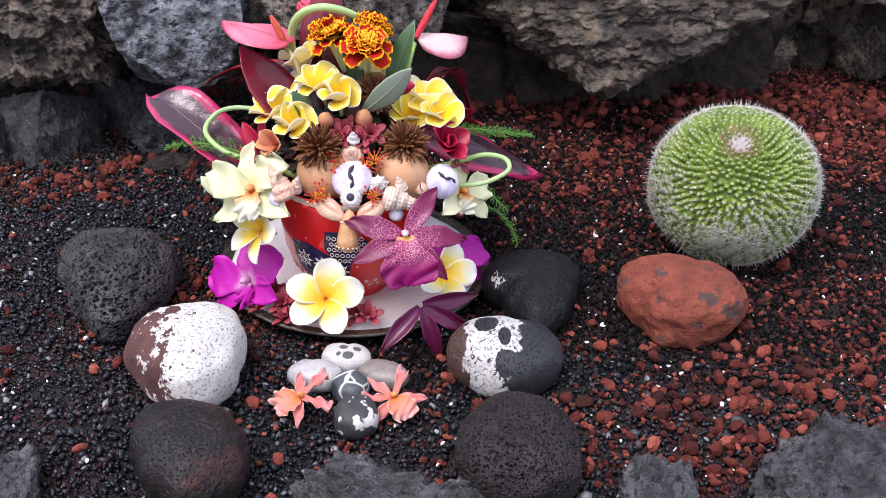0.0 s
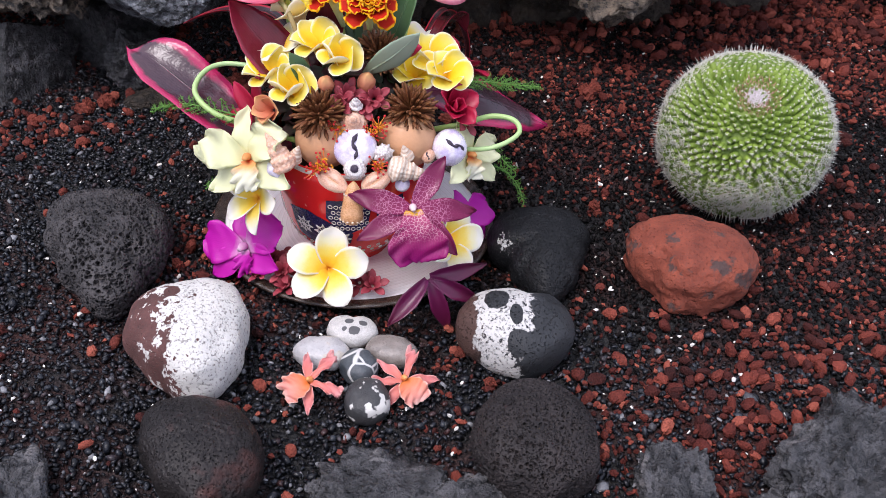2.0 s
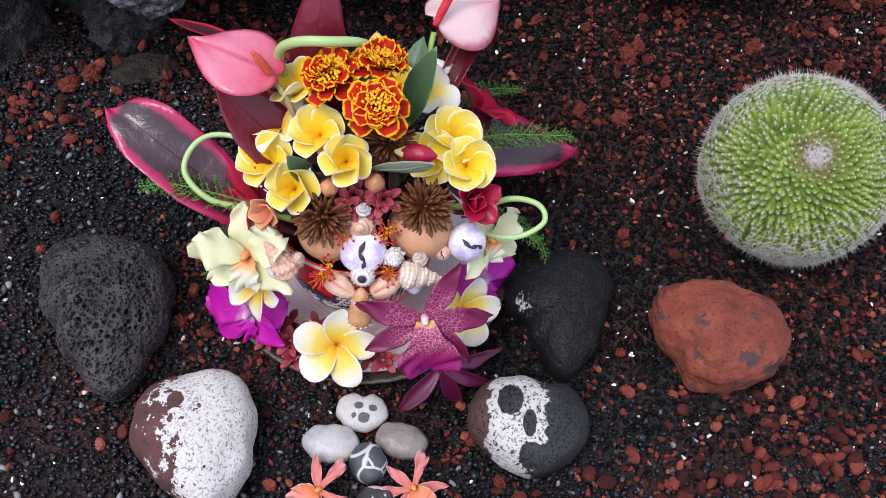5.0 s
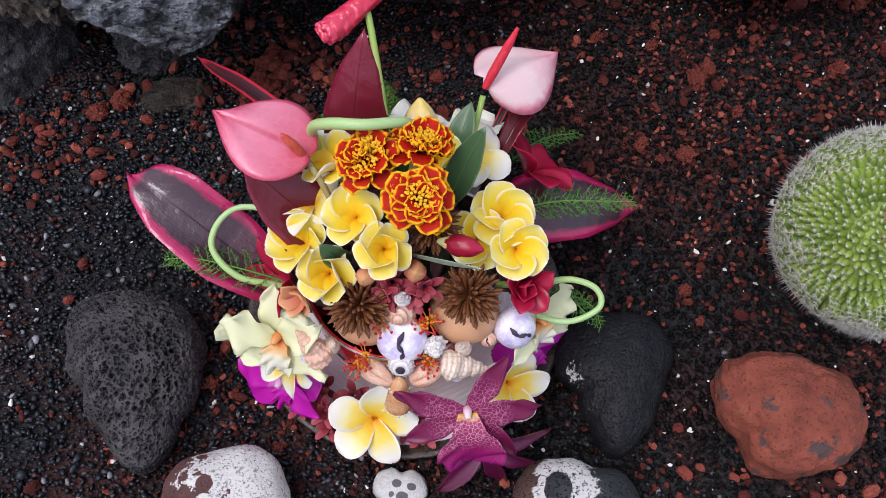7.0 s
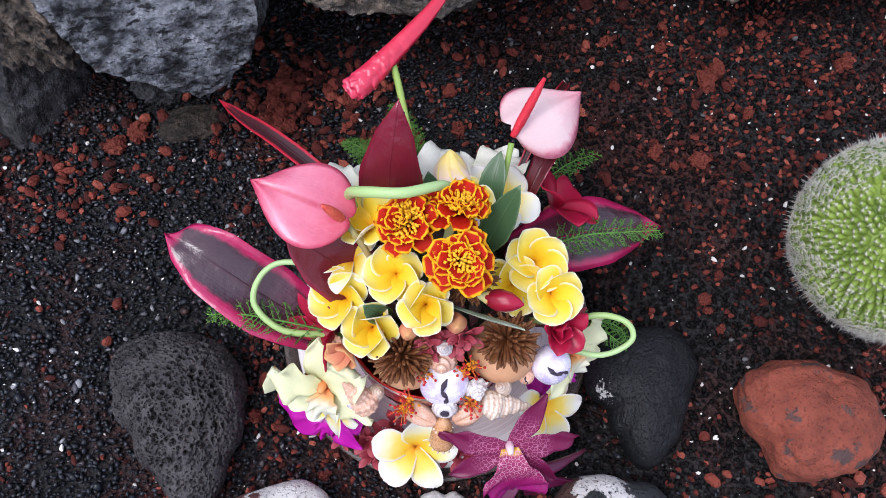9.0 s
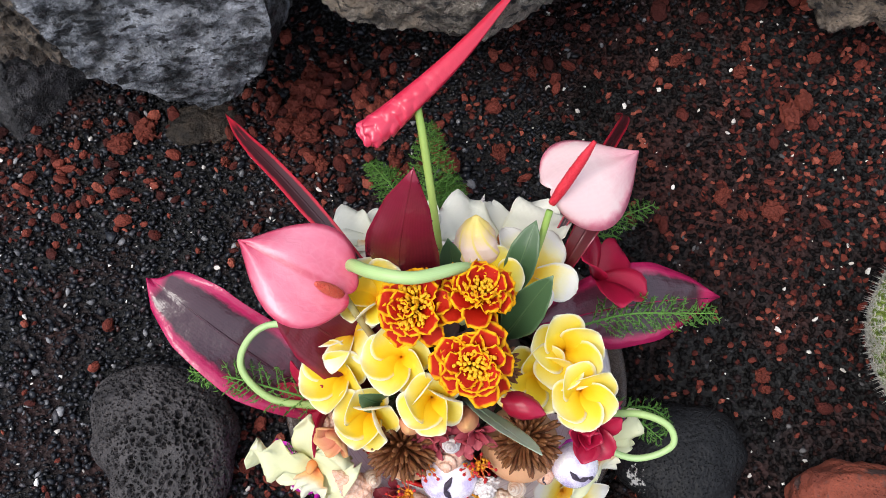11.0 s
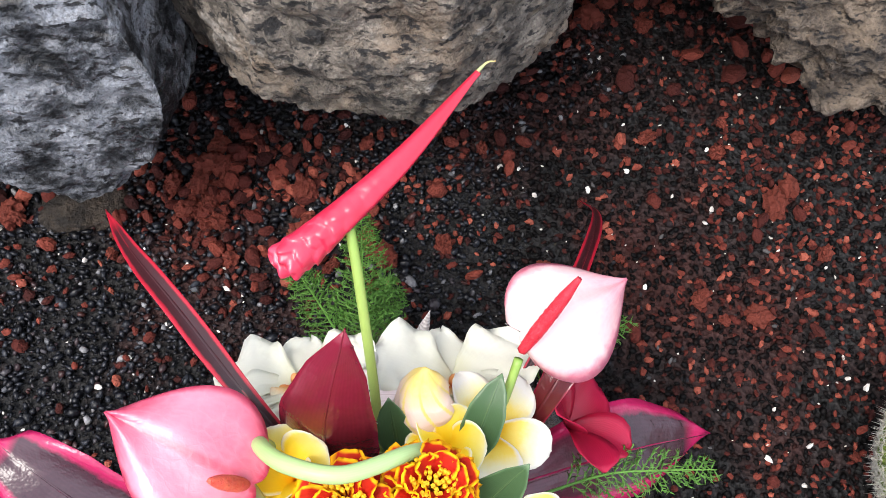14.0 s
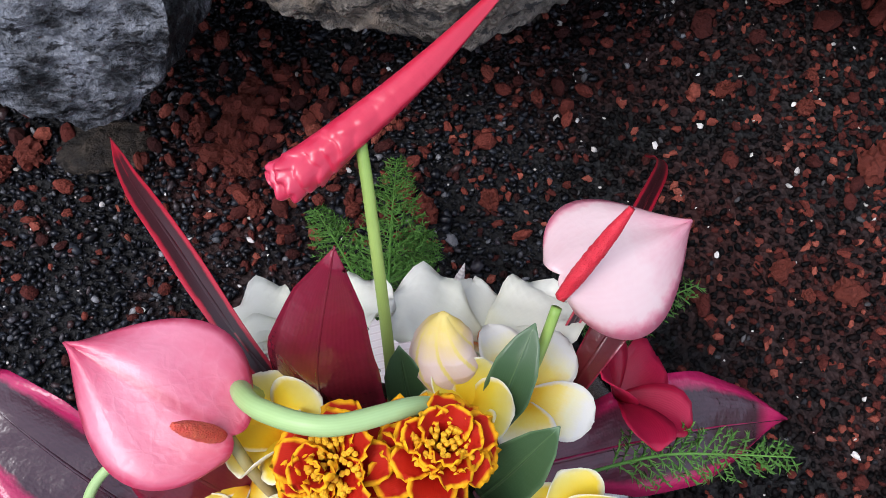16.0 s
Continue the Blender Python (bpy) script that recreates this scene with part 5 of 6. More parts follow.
orchid("orchid", (-0.098, 0.820, 0.146), (-0.20, 0.52, 0.83), 160, 1.02, WB, "cream white orchid with orange heart behind the leaves", sep=(0.036, 0.028), pet=(0.038, 0.040), ruffle=0.0028)
orchid("orchid", (-0.024, 0.830, 0.141), (0.05, 0.52, 0.85), 200, 1.02, WB, "cream white orchid at the back of the cup", sep=(0.036, 0.028), pet=(0.042, 0.044), ruffle=0.0028)
orchid("orchid", (-0.128, 0.690, 0.018), (-0.48, -0.70, 0.52), 30, 1.18, PU, "magenta orchid with water drops on the plate's edge", sep=(0.032, 0.022), pet=(0.034, 0.032), lip_size=(0.018, 0.016))
orchid("orchid", (0.052, 0.732, 0.022), (0.62, -0.50, 0.60), -10, 0.95, PU, "magenta orchid on the plate", sep=(0.032, 0.022), pet=(0.036, 0.034), lip_size=(0.018, 0.016))
orchid("orchid", (-0.040, 0.862, 0.020), (0.1, 0.7, 0.7), 0, 0.8, PU, "magenta orchid on the plate behind the cup", sep=(0.03, 0.02), pet=(0.03, 0.028))
orchid("orchid", (0.008, 0.657, 0.091), (0.08, -0.75, 0.66), 6, 1.0, CA, "large speckled maroon orchid with yellow heart", sep=(0.046, 0.0175), pet=(0.048, 0.019), lip_size=(0.042, 0.046), elev=(8, -18), ruffle=0.0015, shape=LANCE, angles=((54, 206, 300), (2, 168)), lip_shape=[(0, 0.26), (0.2, 0.42), (0.3, 0.5), (0.42, 0.75), (0.58, 1.0), (0.76, 0.98), (0.9, 0.72), (0.97, 0.4), (1, 0.15)])
fallen = tagged(empty("orchid", facing((0.022, 0.652, 0.030), (0.15, -0.7, 0.45), 0)), "dark maroon orchid hanging over the plate's rim", "flower", "orchids")
MP = petal_data("petal", petal_grid(0.048, 0.0145, LANCE, 4, -22, 0.7, 30, 0.0012), 0.001, M_maroon)
for a, t in ((226, 10), (290, -5), (332, 8), (8, 5)):
    share("petal", MP, spin(a, t, rng.uniform(0, 0.004)), fallen)
M_coral = petal_material("salmon_orange_orchid", [(0, (0.72, 0.20, 0.03)), (0.4, (0.75, 0.24, 0.14)), (0.8, (0.75, 0.30, 0.25)), (1, (0.78, 0.50, 0.45))], (0.78, 0.50, 0.42), 0.95, 0.5, 0.2, 0.3)
M_coral_pink = petal_material("coral_pink_petal", [(0, (0.68, 0.20, 0.14)), (0.7, (0.66, 0.20, 0.19)), (1, (0.68, 0.32, 0.32))], (0.72, 0.36, 0.34), 0.9, 0.5, 0.2, 0.3)
FLARE = [(0, 0.35), (0.3, 0.5), (0.55, 0.65), (0.75, 1.0), (0.9, 0.95), (1, 0.4)]
CO = (M_coral_pink, M_coral, M_orange_col)
orchid("orchid", (-0.060, 0.557, 0.005), (-0.05, -0.35, 0.93), -48, 0.8, CO, "small salmon orchid with ruffled lip on the gravel", sep=(0.030, 0.0105), pet=(0.032, 0.013), lip_size=(0.026, 0.027), elev=(10, -26), ruffle=0.0038, shape=FLARE, angles=((155, 335), (105, 35)), group="salmon orchids")
orchid("orchid", (0.009, 0.563, 0.005), (0.05, -0.35, 0.93), 28, 0.8, CO, "small salmon orchid with ruffled lip on the gravel", sep=(0.030, 0.0105), pet=(0.031, 0.013), lip_size=(0.026, 0.027), elev=(10, -26), ruffle=0.0038, shape=FLARE, angles=((110, 330, 205), (40, 155)), group="salmon orchids")

# ---- red buds and blossoms ----
M_red = petal_material("crimson_petal", [(0, (0.28, 0.004, 0.02)), (1, (0.42, 0.01, 0.05))], None, 0.8, 0.35, 0.15, 0.35)
M_orange_bud = petal_material("salmon_orange_bud", [(0, (0.62, 0.16, 0.08)), (0.6, (0.72, 0.28, 0.16)), (1, (0.74, 0.42, 0.18))], None, 0.8, 0.45, 0.2, 0.3)


def solid_bud(name, pos, d, mat, label, L, R):
    """A closed bud: petals wrapped round each other into a pointed drop."""
    ob = tagged(empty(name, facing(pos, d)), label, "flower bud")
    V, F, uv = tube([(0, 0, 0), (0, 0, L * 0.4), (0, 0, L * 0.75), (0, 0, L)], [R * 0.55, R * 0.95, R, R * 0.85, R * 0.5, R * 0.08], 24, 7)
    mesh_ob("folded_petals", [Vector((p.x * k, p.y * k, p.z)) for p, (u, t) in zip(V, uv) for k in [1 + 0.16 * ((u * 4 + t * 0.9) % 1) - 0.08]], F, mat, ob, uvs=[((u * 4 + t * 0.9) % 1, t) for u, t in uv])
    v, f, u2 = tube([(0, 0, -0.006), (0, 0, -0.002), (0, 0, 0.002)], [0.0012, R * 0.45, R * 0.7], 10, 4)
    mesh_ob("calyx", v, f, M_tube, ob, uvs=u2)


def bloom(name, pos, d, roll, mat, label, rows, category="flower", shape=ROUND):
    ob = tagged(empty(name, facing(pos, d, roll)), label, category)
    for r, (count, L, W, e0, e1, cp) in enumerate(rows):
        dat = petal_data("petal", petal_grid(L, W, shape, e0, e1, cp, 15, 0.0005, nv=9, nu=7, start=0.0015), 0.0008, mat)
        for k in range(count):
            share("petal", dat, spin(360 / count * k + 37 * r + rng.normal(0, 6), rng.normal(0, 5), 0.0004 * r), ob)


bloom("red_flower", (0.034, 0.730, 0.136), (0.35, -0.55, 0.75), 0, M_red, "half-open crimson flower beside the loop", [(5, 0.024, 0.018, 60, 30, 0.5), (4, 0.018, 0.014, 78, 70, 0.6)])
solid_bud("red_bud", (-0.014, 0.729, 0.186), (0.95, -0.25, 0.25), M_red, "closed crimson bud beside the plumerias", 0.024, 0.0068)
bloom("red_flower", (0.035, 0.822, 0.125), (0.5, 0.45, 0.75), 0, M_red, "crimson flower behind the broad ti leaf", [(5, 0.034, 0.026, 35, 5, 0.3)])
bloom("red_flower", (-0.113, 0.724, 0.122), (-0.80, -0.42, 0.42), 15, M_red, "crimson bract with pointed petals under the loop", [(5, 0.037, 0.018, 46, 20, 0.35)], shape=LANCE)
solid_bud("orange_bud", (-0.062, 0.718, 0.156), (0.0, -0.6, 0.8), M_orange_bud, "small salmon-orange bud above the shells", 0.017, 0.0062)
solid_bud("orange_bud", (-0.033, 0.724, 0.155), (0.1, -0.5, 0.85), M_orange_bud, "small salmon-orange bud above the shells", 0.020, 0.0068)
bloom("orange_bud", (-0.101, 0.709, 0.140), (-0.4, -0.75, 0.5), 0, M_orange_bud, "half-open salmon-orange flower by the orchid", [(5, 0.018, 0.014, 60, 48, 0.5)])
M_pinkred = petal_material("dusky_pink_floret", [(0, (0.26, 0.015, 0.035)), (1, (0.40, 0.07, 0.09))], None, 0.8, 0.5, 0.15, 0.3)
for i, (p, d) in enumerate([((-0.046, 0.716, 0.152), (0, -0.6, 0.8)), ((-0.026, 0.716, 0.150), (0.2, -0.7, 0.7)), ((-0.050, 0.710, 0.148), (-0.3, -0.7, 0.6)), ((-0.034, 0.712, 0.146), (0.1, -0.8, 0.6)), ((-0.096, 0.672, 0.010), (-0.2, -0.5, 0.8)), ((-0.106, 0.684, 0.012), (-0.2, -0.4, 0.9)), ((-0.022, 0.662, 0.008), (0.1, -0.4, 0.9)), ((-0.075, 0.685, 0.012), (0, -0.5, 0.8)), ((0.045, 0.742, 0.12), (0.6, -0.5, 0.6)), ((-0.100, 0.690, 0.006), (-0.3, -0.5, 0.8)), ((-0.085, 0.676, 0.004), (0, -0.4, 0.9)), ((-0.092, 0.663, 0.002), (-0.3, -0.3, 0.9)), ((-0.072, 0.677, 0.006), (0.2, -0.5, 0.8)), ((-0.033, 0.668, 0.006), (0, -0.5, 0.8)), ((-0.114, 0.676, 0.004), (-0.4, -0.3, 0.9))]):
    bloom("pink_floret", p, d, i * 25, M_pinkred, "tiny dusky pink floret" + (" on the plate" if p[2] < 0.05 else " between the buds"), [(5, 0.0135, 0.0065, 40, 8, 0.3), (5, 0.010, 0.006, 65, 40, 0.4)])

# ---- brown bud clusters ----
M_club = stone_material("rust_brown_buds", (0.13, 0.024, 0.010), (0.20, 0.095, 0.028), 110, 0.5, 0, 300, 0.4)
V, F, uv = tube([(0, 0, 0), (0.0006, 0, 0.010), (0, 0.0004, 0.017), (0, 0, 0.0215)], [0.0006, 0.0007, 0.0010, 0.0014, 0.0013, 0.0004], 7, 3)
tmp = mesh_ob("bud", V, F, M_club)
CLUB = tmp.data
bpy.data.objects.remove(tmp)


def cluster(pos, d, size, count, label):
    ob = tagged(empty("bud_cluster", facing(pos, d, 0, size)), label, "flower cluster", "brown bud clusters")
    for k in range(count):
        z = 1 - 0.95 * (k + 0.5) / count
        a = k * 2.39996
        dd = Vector((math.sqrt(max(0, 1 - z * z)) * math.cos(a), math.sqrt(max(0, 1 - z * z)) * math.sin(a), z * 0.9)) + Vector(rng.normal(0, 0.1, 3))
        share("bud", CLUB, facing((0, 0, 0), dd, rng.uniform(0, 360), rng.uniform(0.85, 1.1)), ob)


cluster((-0.066, 0.704, 0.141), (-0.1, -0.6, 0.80), 1.0, 105, "rust-brown spiky bud cluster over the egg")
cluster((0.002, 0.717, 0.142), (0.12, -0.6, 0.80), 1.0, 105, "rust-brown spiky bud cluster over the egg")
cluster((-0.025, 0.748, 0.172), (0.2, -0.60, 0.78), 0.9, 80, "rust-brown spiky bud cluster under the marigolds")

# ---- eggs and shells set as a face ----
M_egg = stone_material("tan_eggshell", (0.56, 0.29, 0.15), (0.62, 0.35, 0.20), 30, 0.5, 0, 300, 0.05, None, 0.4, 0.06)
vs4, fs4 = ico(4)
for x, y, z, t in ((-0.063, 0.710, 0.116, -14), (0.000, 0.717, 0.116, 14)):
    ob = tagged(mesh_ob("egg", [(a * 0.0235, b2 * 0.0225, c * (0.026 if c > 0 else 0.022)) for a, b2, c in vs4], fs4, M_egg), "smooth tan brown egg half hidden among shells", "egg", "eggs")
    ob.matrix_basis = pose(x, y, z, 40, t, 0)


def shell_material(name, a, b_, bands=120, rough=0.35, c=None, most=0.7):
    def stripe(n, o, col):
        k = node(n, "TexWave", Scale=bands, Distortion=3.0, Detail=2.0)
        k.bands_direction = "Z"
        n.links.new(o, k.inputs["Vector"])
        return mix(n, ramp(n, k.outputs["Fac"], [(0.4, grey(0)), (0.75, grey(most))]), col, c or b_)
    return stone_material(name, a, b_, 70, rough, 0, 300, 0.3, stripe)


M_shell_peach = shell_material("peach_shell", (0.60, 0.32, 0.21), (0.70, 0.45, 0.33), 90, 0.35, (0.76, 0.58, 0.48), 0.35)
M_shell_cream = shell_material("cream_shell", (0.62, 0.50, 0.40), (0.76, 0.68, 0.58), 110, 0.45, (0.5, 0.32, 0.22))
M_shell_white = shell_material("white_shell", (0.66, 0.62, 0.60), (0.78, 0.76, 0.74), 150, 0.5, (0.45, 0.40, 0.40))
M_shell_violet = stone_material("white_and_violet_shell", (0.52, 0.45, 0.68), (0.84, 0.82, 0.83), 55, 0.25, 0, 300, 0.05, None, 0.5, 0.08, 0.12)
M_shell_brown = shell_material("tan_brown_cone_shell", (0.50, 0.24, 0.10), (0.58, 0.31, 0.15), 30, 0.3, (0.64, 0.40, 0.24), 0.3)
M_slit = stone_material("dark_shell_opening", (0.02, 0.015, 0.025), (0.06, 0.04, 0.07), 90, 0.4)


def shell(name, m4, verts, faces, mat, label, parts=()):
    ob = tagged(empty(name, m4), label, "shell", "shells")
    mesh_ob("shell_wall", verts, faces, mat, ob)
    for pn, v, f, pm in parts:
        mesh_ob(pn, v, f, pm, ob)
    return ob


def cowrie(pos, d, roll, L, label):
    V = []
    for x, y, z in vs4:
        groove = 0.28 * math.exp(-(y / 0.13) ** 2) * max(0, z) * (1 - x * x)
        teeth = 0.03 * math.sin(x * 34) * math.exp(-((abs(y) - 0.22) / 0.14) ** 2) * max(0, z)
        V.append((x * L / 2 * (1 + 0.06 * x), y * L * 0.31 * (1 - 0.12 * x), (z * (0.62 if z > 0 else 0.8) - groove + teeth) * L * 0.33))
    shell("cowrie", facing(pos, d, roll), V, fs4, M_shell_peach, label, [("slit", *tube([(-L * 0.42, 0, L * 0.07), (0, 0.0004, L * 0.12), (L * 0.42, 0, L * 0.07)], L * 0.028, 6, 6)[:2], M_shell_brown)])


def spire(L, R, turns=5, ribs=14, knob=0.10, ridge=0.10, steps=48, rows=50):
    """A whelk: a cone whose whorls bulge, with knobs along them; the tip at +z."""
    V, F = [], []
    for i in range(rows):
        t = i / (rows - 1)
        for j in range(steps):
            a = 2 * math.pi * j / steps
            w = math.log(1.0 + 5 * (1 - t)) / math.log(6)
            ph = turns * t * (0.6 + 0.4 * t) + j / steps
            r = R * (1 - t) ** 0.85 * (1 + ridge * math.sin(2 * math.pi * ph)) * (1 + knob * math.sin(ribs * a) * math.sin(math.pi * 9 * t) ** 2)
            if t < 0.25:
                r *= math.sqrt(max(0.02, 1 - ((0.25 - t) / 0.25) ** 2))
            V.append((r * math.cos(a), r * math.sin(a), L * (t - 0.35)))
    for i in range(rows - 1):
        for j in range(steps):
            F.append((i * steps + j, i * steps + (j + 1) % steps, (i + 1) * steps + (j + 1) % steps, (i + 1) * steps + j))
    F.append(tuple(range(steps - 1, -1, -1)))
    F.append(tuple(range(len(V) - steps, len(V))))
    return V, F


def snail(R, squash=0.7, slit=True):
    V = []
    for x, y, z in vs4:
        r = math.hypot(x, y)
        a = math.atan2(y, x)
        g = 0.10 * math.exp(-((x - 0.18 * math.sin(4 * y)) / 0.14) ** 2) * (z > 0) * max(0, 1 - (y / 0.75) ** 2)
        V.append((x * R * (1 + 0.05 * math.sin(2 * a)), y * R, (z * squash - g) * R))
    parts = []
    if slit:
        zt = squash * R
        parts = [("opening", *tube([(0.04 * R, -0.62 * R, zt * 0.72), (0.12 * R, -0.25 * R, zt * 0.93), (-0.08 * R, 0.1 * R, zt * 0.97), (0.10 * R, 0.6 * R, zt * 0.74)], [R * 0.03, R * 0.12, R * 0.05, R * 0.11, R * 0.06, R * 0.13, R * 0.03], 8, 8)[:2], M_slit)]
    return V, fs4, parts


FRONT = (0, -0.75, 0.66)
V, F, pr = snail(0.0162)
shell("moon_shell", facing((-0.038, 0.690, 0.122), FRONT, 0), V, F, M_shell_violet, "round white and violet shell with a dark slit", pr)
V, F = lathe([(0.0030, 0.0048), (0.0034, 0.0052), (0.0062, 0.003), (0.0088, 0.0), (0.0082, -0.0012), (0.004, -0.0012)], 64, lambda a, z: 0.05 * math.sin(18 * a))
V2, F2 = lathe([(0.0001, 0.0050), (0.0034, 0.0049), (0.0034, 0.0035), (0.0001, 0.0035)], 24)
shell("limpet", facing((-0.037, 0.6755, 0.113), (0, -0.86, 0.5), 0), V, F[:-1], M_shell_white, "small ribbed grey-white limpet with a dark eye", [("eye", V2, F2, M_slit)])
cowrie((-0.054, 0.673, 0.103), FRONT, -32, 0.026, "peach cowrie with toothed slit beside the limpet")
cowrie((-0.021, 0.675, 0.102), FRONT, 36, 0.026, "peach cowrie with toothed slit beside the limpet")
V, F = lathe([(0.0002, -0.017), (0.005, -0.0155), (0.0085, -0.012), (0.0088, -0.008), (0.0068, 0.006), (0.0048, 0.013), (0.0022, 0.0165), (0.0002, 0.018)], 40, lambda a, z: 0.02 * math.sin(a))
collar = []
cf = []
for k in range(14):
    a = k * 2 * math.pi / 14
    for zz, rr in ((-0.0125, 0.0089), (0.0075, 0.0067)):
        q = [(rr * math.cos(a) + x * 0.0009, rr * math.sin(a) + y * 0.0009, zz + z * 0.0009) for x, y, z in ico(2)[0]]
        cf += [tuple(int(i) + len(collar) for i in f) for f in ico(2)[1]]
        collar += q
shell("cone_shell", facing((-0.038, 0.6645, 0.088), (0.02, 0.35, 0.94), 0), V, F, M_shell_brown, "tan cone shell with a ring of pale dots", [("dot_ring", collar, cf, M_shell_cream)])
V, F = spire(0.037, 0.0118, 5, 14, 0.12, 0.08)
shell("whelk", facing((0.000, 0.680, 0.111), (0.95, 0.05, -0.25), 0), V, F, M_shell_cream, "knobbly cream whelk shell lying on the cup's rim")
V, F, pr = snail(0.0058, 0.9, False)
shell("snail_shell", facing((-0.001, 0.679, 0.0985), FRONT, 0), V, F, M_shell_violet, "tiny smooth violet shell")
V, F = spire(0.034, 0.0118, 5, 12, 0.12, 0.08)
shell("whelk", facing((-0.093, 0.679, 0.117), (-0.5, 0.25, 0.75), 0), V, F, M_shell_peach, "peach whelk shell with a violet mouth", [("mouth", *tube([(0.004, -0.008, -0.012), (0.003, -0.011, -0.006), (0.001, -0.0105, 0.0)], [0.002, 0.0052, 0.003], 10, 6)[:2], M_shell_violet)])
V, F = spire(0.018, 0.0072, 4, 10, 0.02, 0.05)
shell("snail_shell", facing((-0.083, 0.684, 0.116), (0.3, -0.2, 0.9), 0), V, F, M_shell_cream, "small smooth cream cone shell")
V, F = spire(0.016, 0.0068, 4, 10, 0.02, 0.05)
shell("snail_shell", facing((0.001, 0.690, 0.119), (-0.3, -0.2, 0.9), 0), V, F, M_shell_cream, "small smooth cream cone shell")
V, F = spire(0.016, 0.0088, 3, 9, 0.22, 0.14)
shell("drupe_shell", facing((-0.0165, 0.687, 0.1205), (0.2, -0.85, 0.5), 0), V, F, M_shell_white, "small knobbly white shell with dark flecks")
V, F, pr = snail(0.0142, 0.85)
shell("moon_shell", facing((0.034, 0.708, 0.116), (0.35, -0.7, 0.62), 50), V, F, M_shell_violet, "violet-white shell with a curled dark mouth", pr)
V, F, pr = snail(0.0056, 0.9, True)
shell("snail_shell", facing((0.0175, 0.700, 0.112), (-0.1, -0.8, 0.6), 20), V, F, M_shell_peach, "tiny pinkish shell with a dark mouth", pr)
V, F = spire(0.012, 0.0062, 3, 9, 0.05, 0.1)
shell("snail_shell", facing((-0.039, 0.706, 0.151), (0, -0.4, 0.9), 0), V, F, M_shell_white, "tiny white top shell")
V, F = spire(0.018, 0.0115, 4, 16, 0.06, 0.14)
shell("turban_shell", facing((-0.040, 0.700, 0.139), (0, -0.75, 0.6), 0), V, F, M_shell_peach, "banded pink and cream turban shell")
V, F = spire(0.016, 0.008, 4, 12, 0.1, 0.14)
shell("snail_shell", facing((-0.112, 0.712, 0.125), (-0.6, -0.3, 0.6), 0), V, F, M_shell_peach, "small pinkish spiral shell")
V, F = spire(0.026, 0.0052, 6, 10, 0.02, 0.06)
shell("auger_shell", facing((-0.042, 0.874, 0.078), (0.15, 0.5, 0.85), 0), V, F, M_shell_white, "slim pale lilac spire shell at the back")

# ---- red stamen tufts ----
M_fil = petal_material("orange_filament", [(0, (0.70, 0.28, 0.05)), (1, (0.60, 0.05, 0.02))], None, 0.8, 0.5, 0.0, 0.1)
M_pollen = stone_material("orange_pollen", (0.75, 0.22, 0.01), (0.85, 0.42, 0.02), 200, 0.7)
M_anther = stone_material("red_anther", (0.45, 0.01, 0.015), (0.60, 0.03, 0.03), 200, 0.6)


def stamens(pos, d, size, label, count=16):
    ob = tagged(empty("stamen_tuft", facing(pos, d, 0, size)), label, "flower", "stamen tufts")
    FV, FF, AV, AF = [], [], [], []
    for k in range(count):
        a, e = k * 2.4, rng.uniform(0.15, 1.3)
        q = Vector((math.cos(a) * math.sin(e), math.sin(a) * math.sin(e), math.cos(e))) * rng.uniform(0.007, 0.013)
        v, f, _ = tube([(0, 0, 0), q * 0.5 + Vector((0, 0, 0.0008)), q], 0.00035, 4, 3)
        FF += [tuple(i + len(FV) for i in t) for t in f]
        FV += v
        AF += [tuple(int(i) + len(AV) for i in t) for t in ico(1)[1]]
        AV += [q + Vector(t) * 0.0011 for t in ico(1)[0]]
    V, F, uv = FV, FF, np.c_[np.zeros(len(FV)), np.linspace(0, 1, len(FV))]
    mesh_ob("filament_tuft", V, F, M_fil, ob, uvs=uv)
    mesh_ob("anther_heads", AV, AF, M_anther, ob, "dark red anthers")
    PV, PF = [], []
    for k in range(26):
        q = Vector((rng.normal(0, 0.0028), rng.normal(0, 0.0028), rng.uniform(0.0005, 0.005)))
        PF += [tuple(int(i) + len(PV) for i in t) for t in ico(1)[1]]
        PV += [q + Vector(t) * rng.uniform(0.0007, 0.0012) for t in ico(1)[0]]
    mesh_ob("pollen", PV, PF, M_pollen, ob, "orange-yellow pollen")


for p, d in (((-0.060, 0.680, 0.112), (-0.2, -0.7, 0.7)), ((-0.021, 0.682, 0.111), (0.2, -0.8, 0.6)), ((-0.022, 0.700, 0.134), (0.3, -0.6, 0.7)), ((-0.052, 0.697, 0.134), (-0.3, -0.7, 0.6)), ((-0.064, 0.676, 0.110), (-0.5, -0.6, 0.5)), ((-0.028, 0.698, 0.130), (0, -0.8, 0.5))):
    stamens(p, d, 1.0, "tuft of orange-red stamens between the shells")

# ---- ferns ----
M_fern = petal_material("bright_green_fern", [(0, (0.09, 0.24, 0.04)), (1, (0.18, 0.38, 0.07))], None, 0.8, 0.55, 0.2, 0.2)


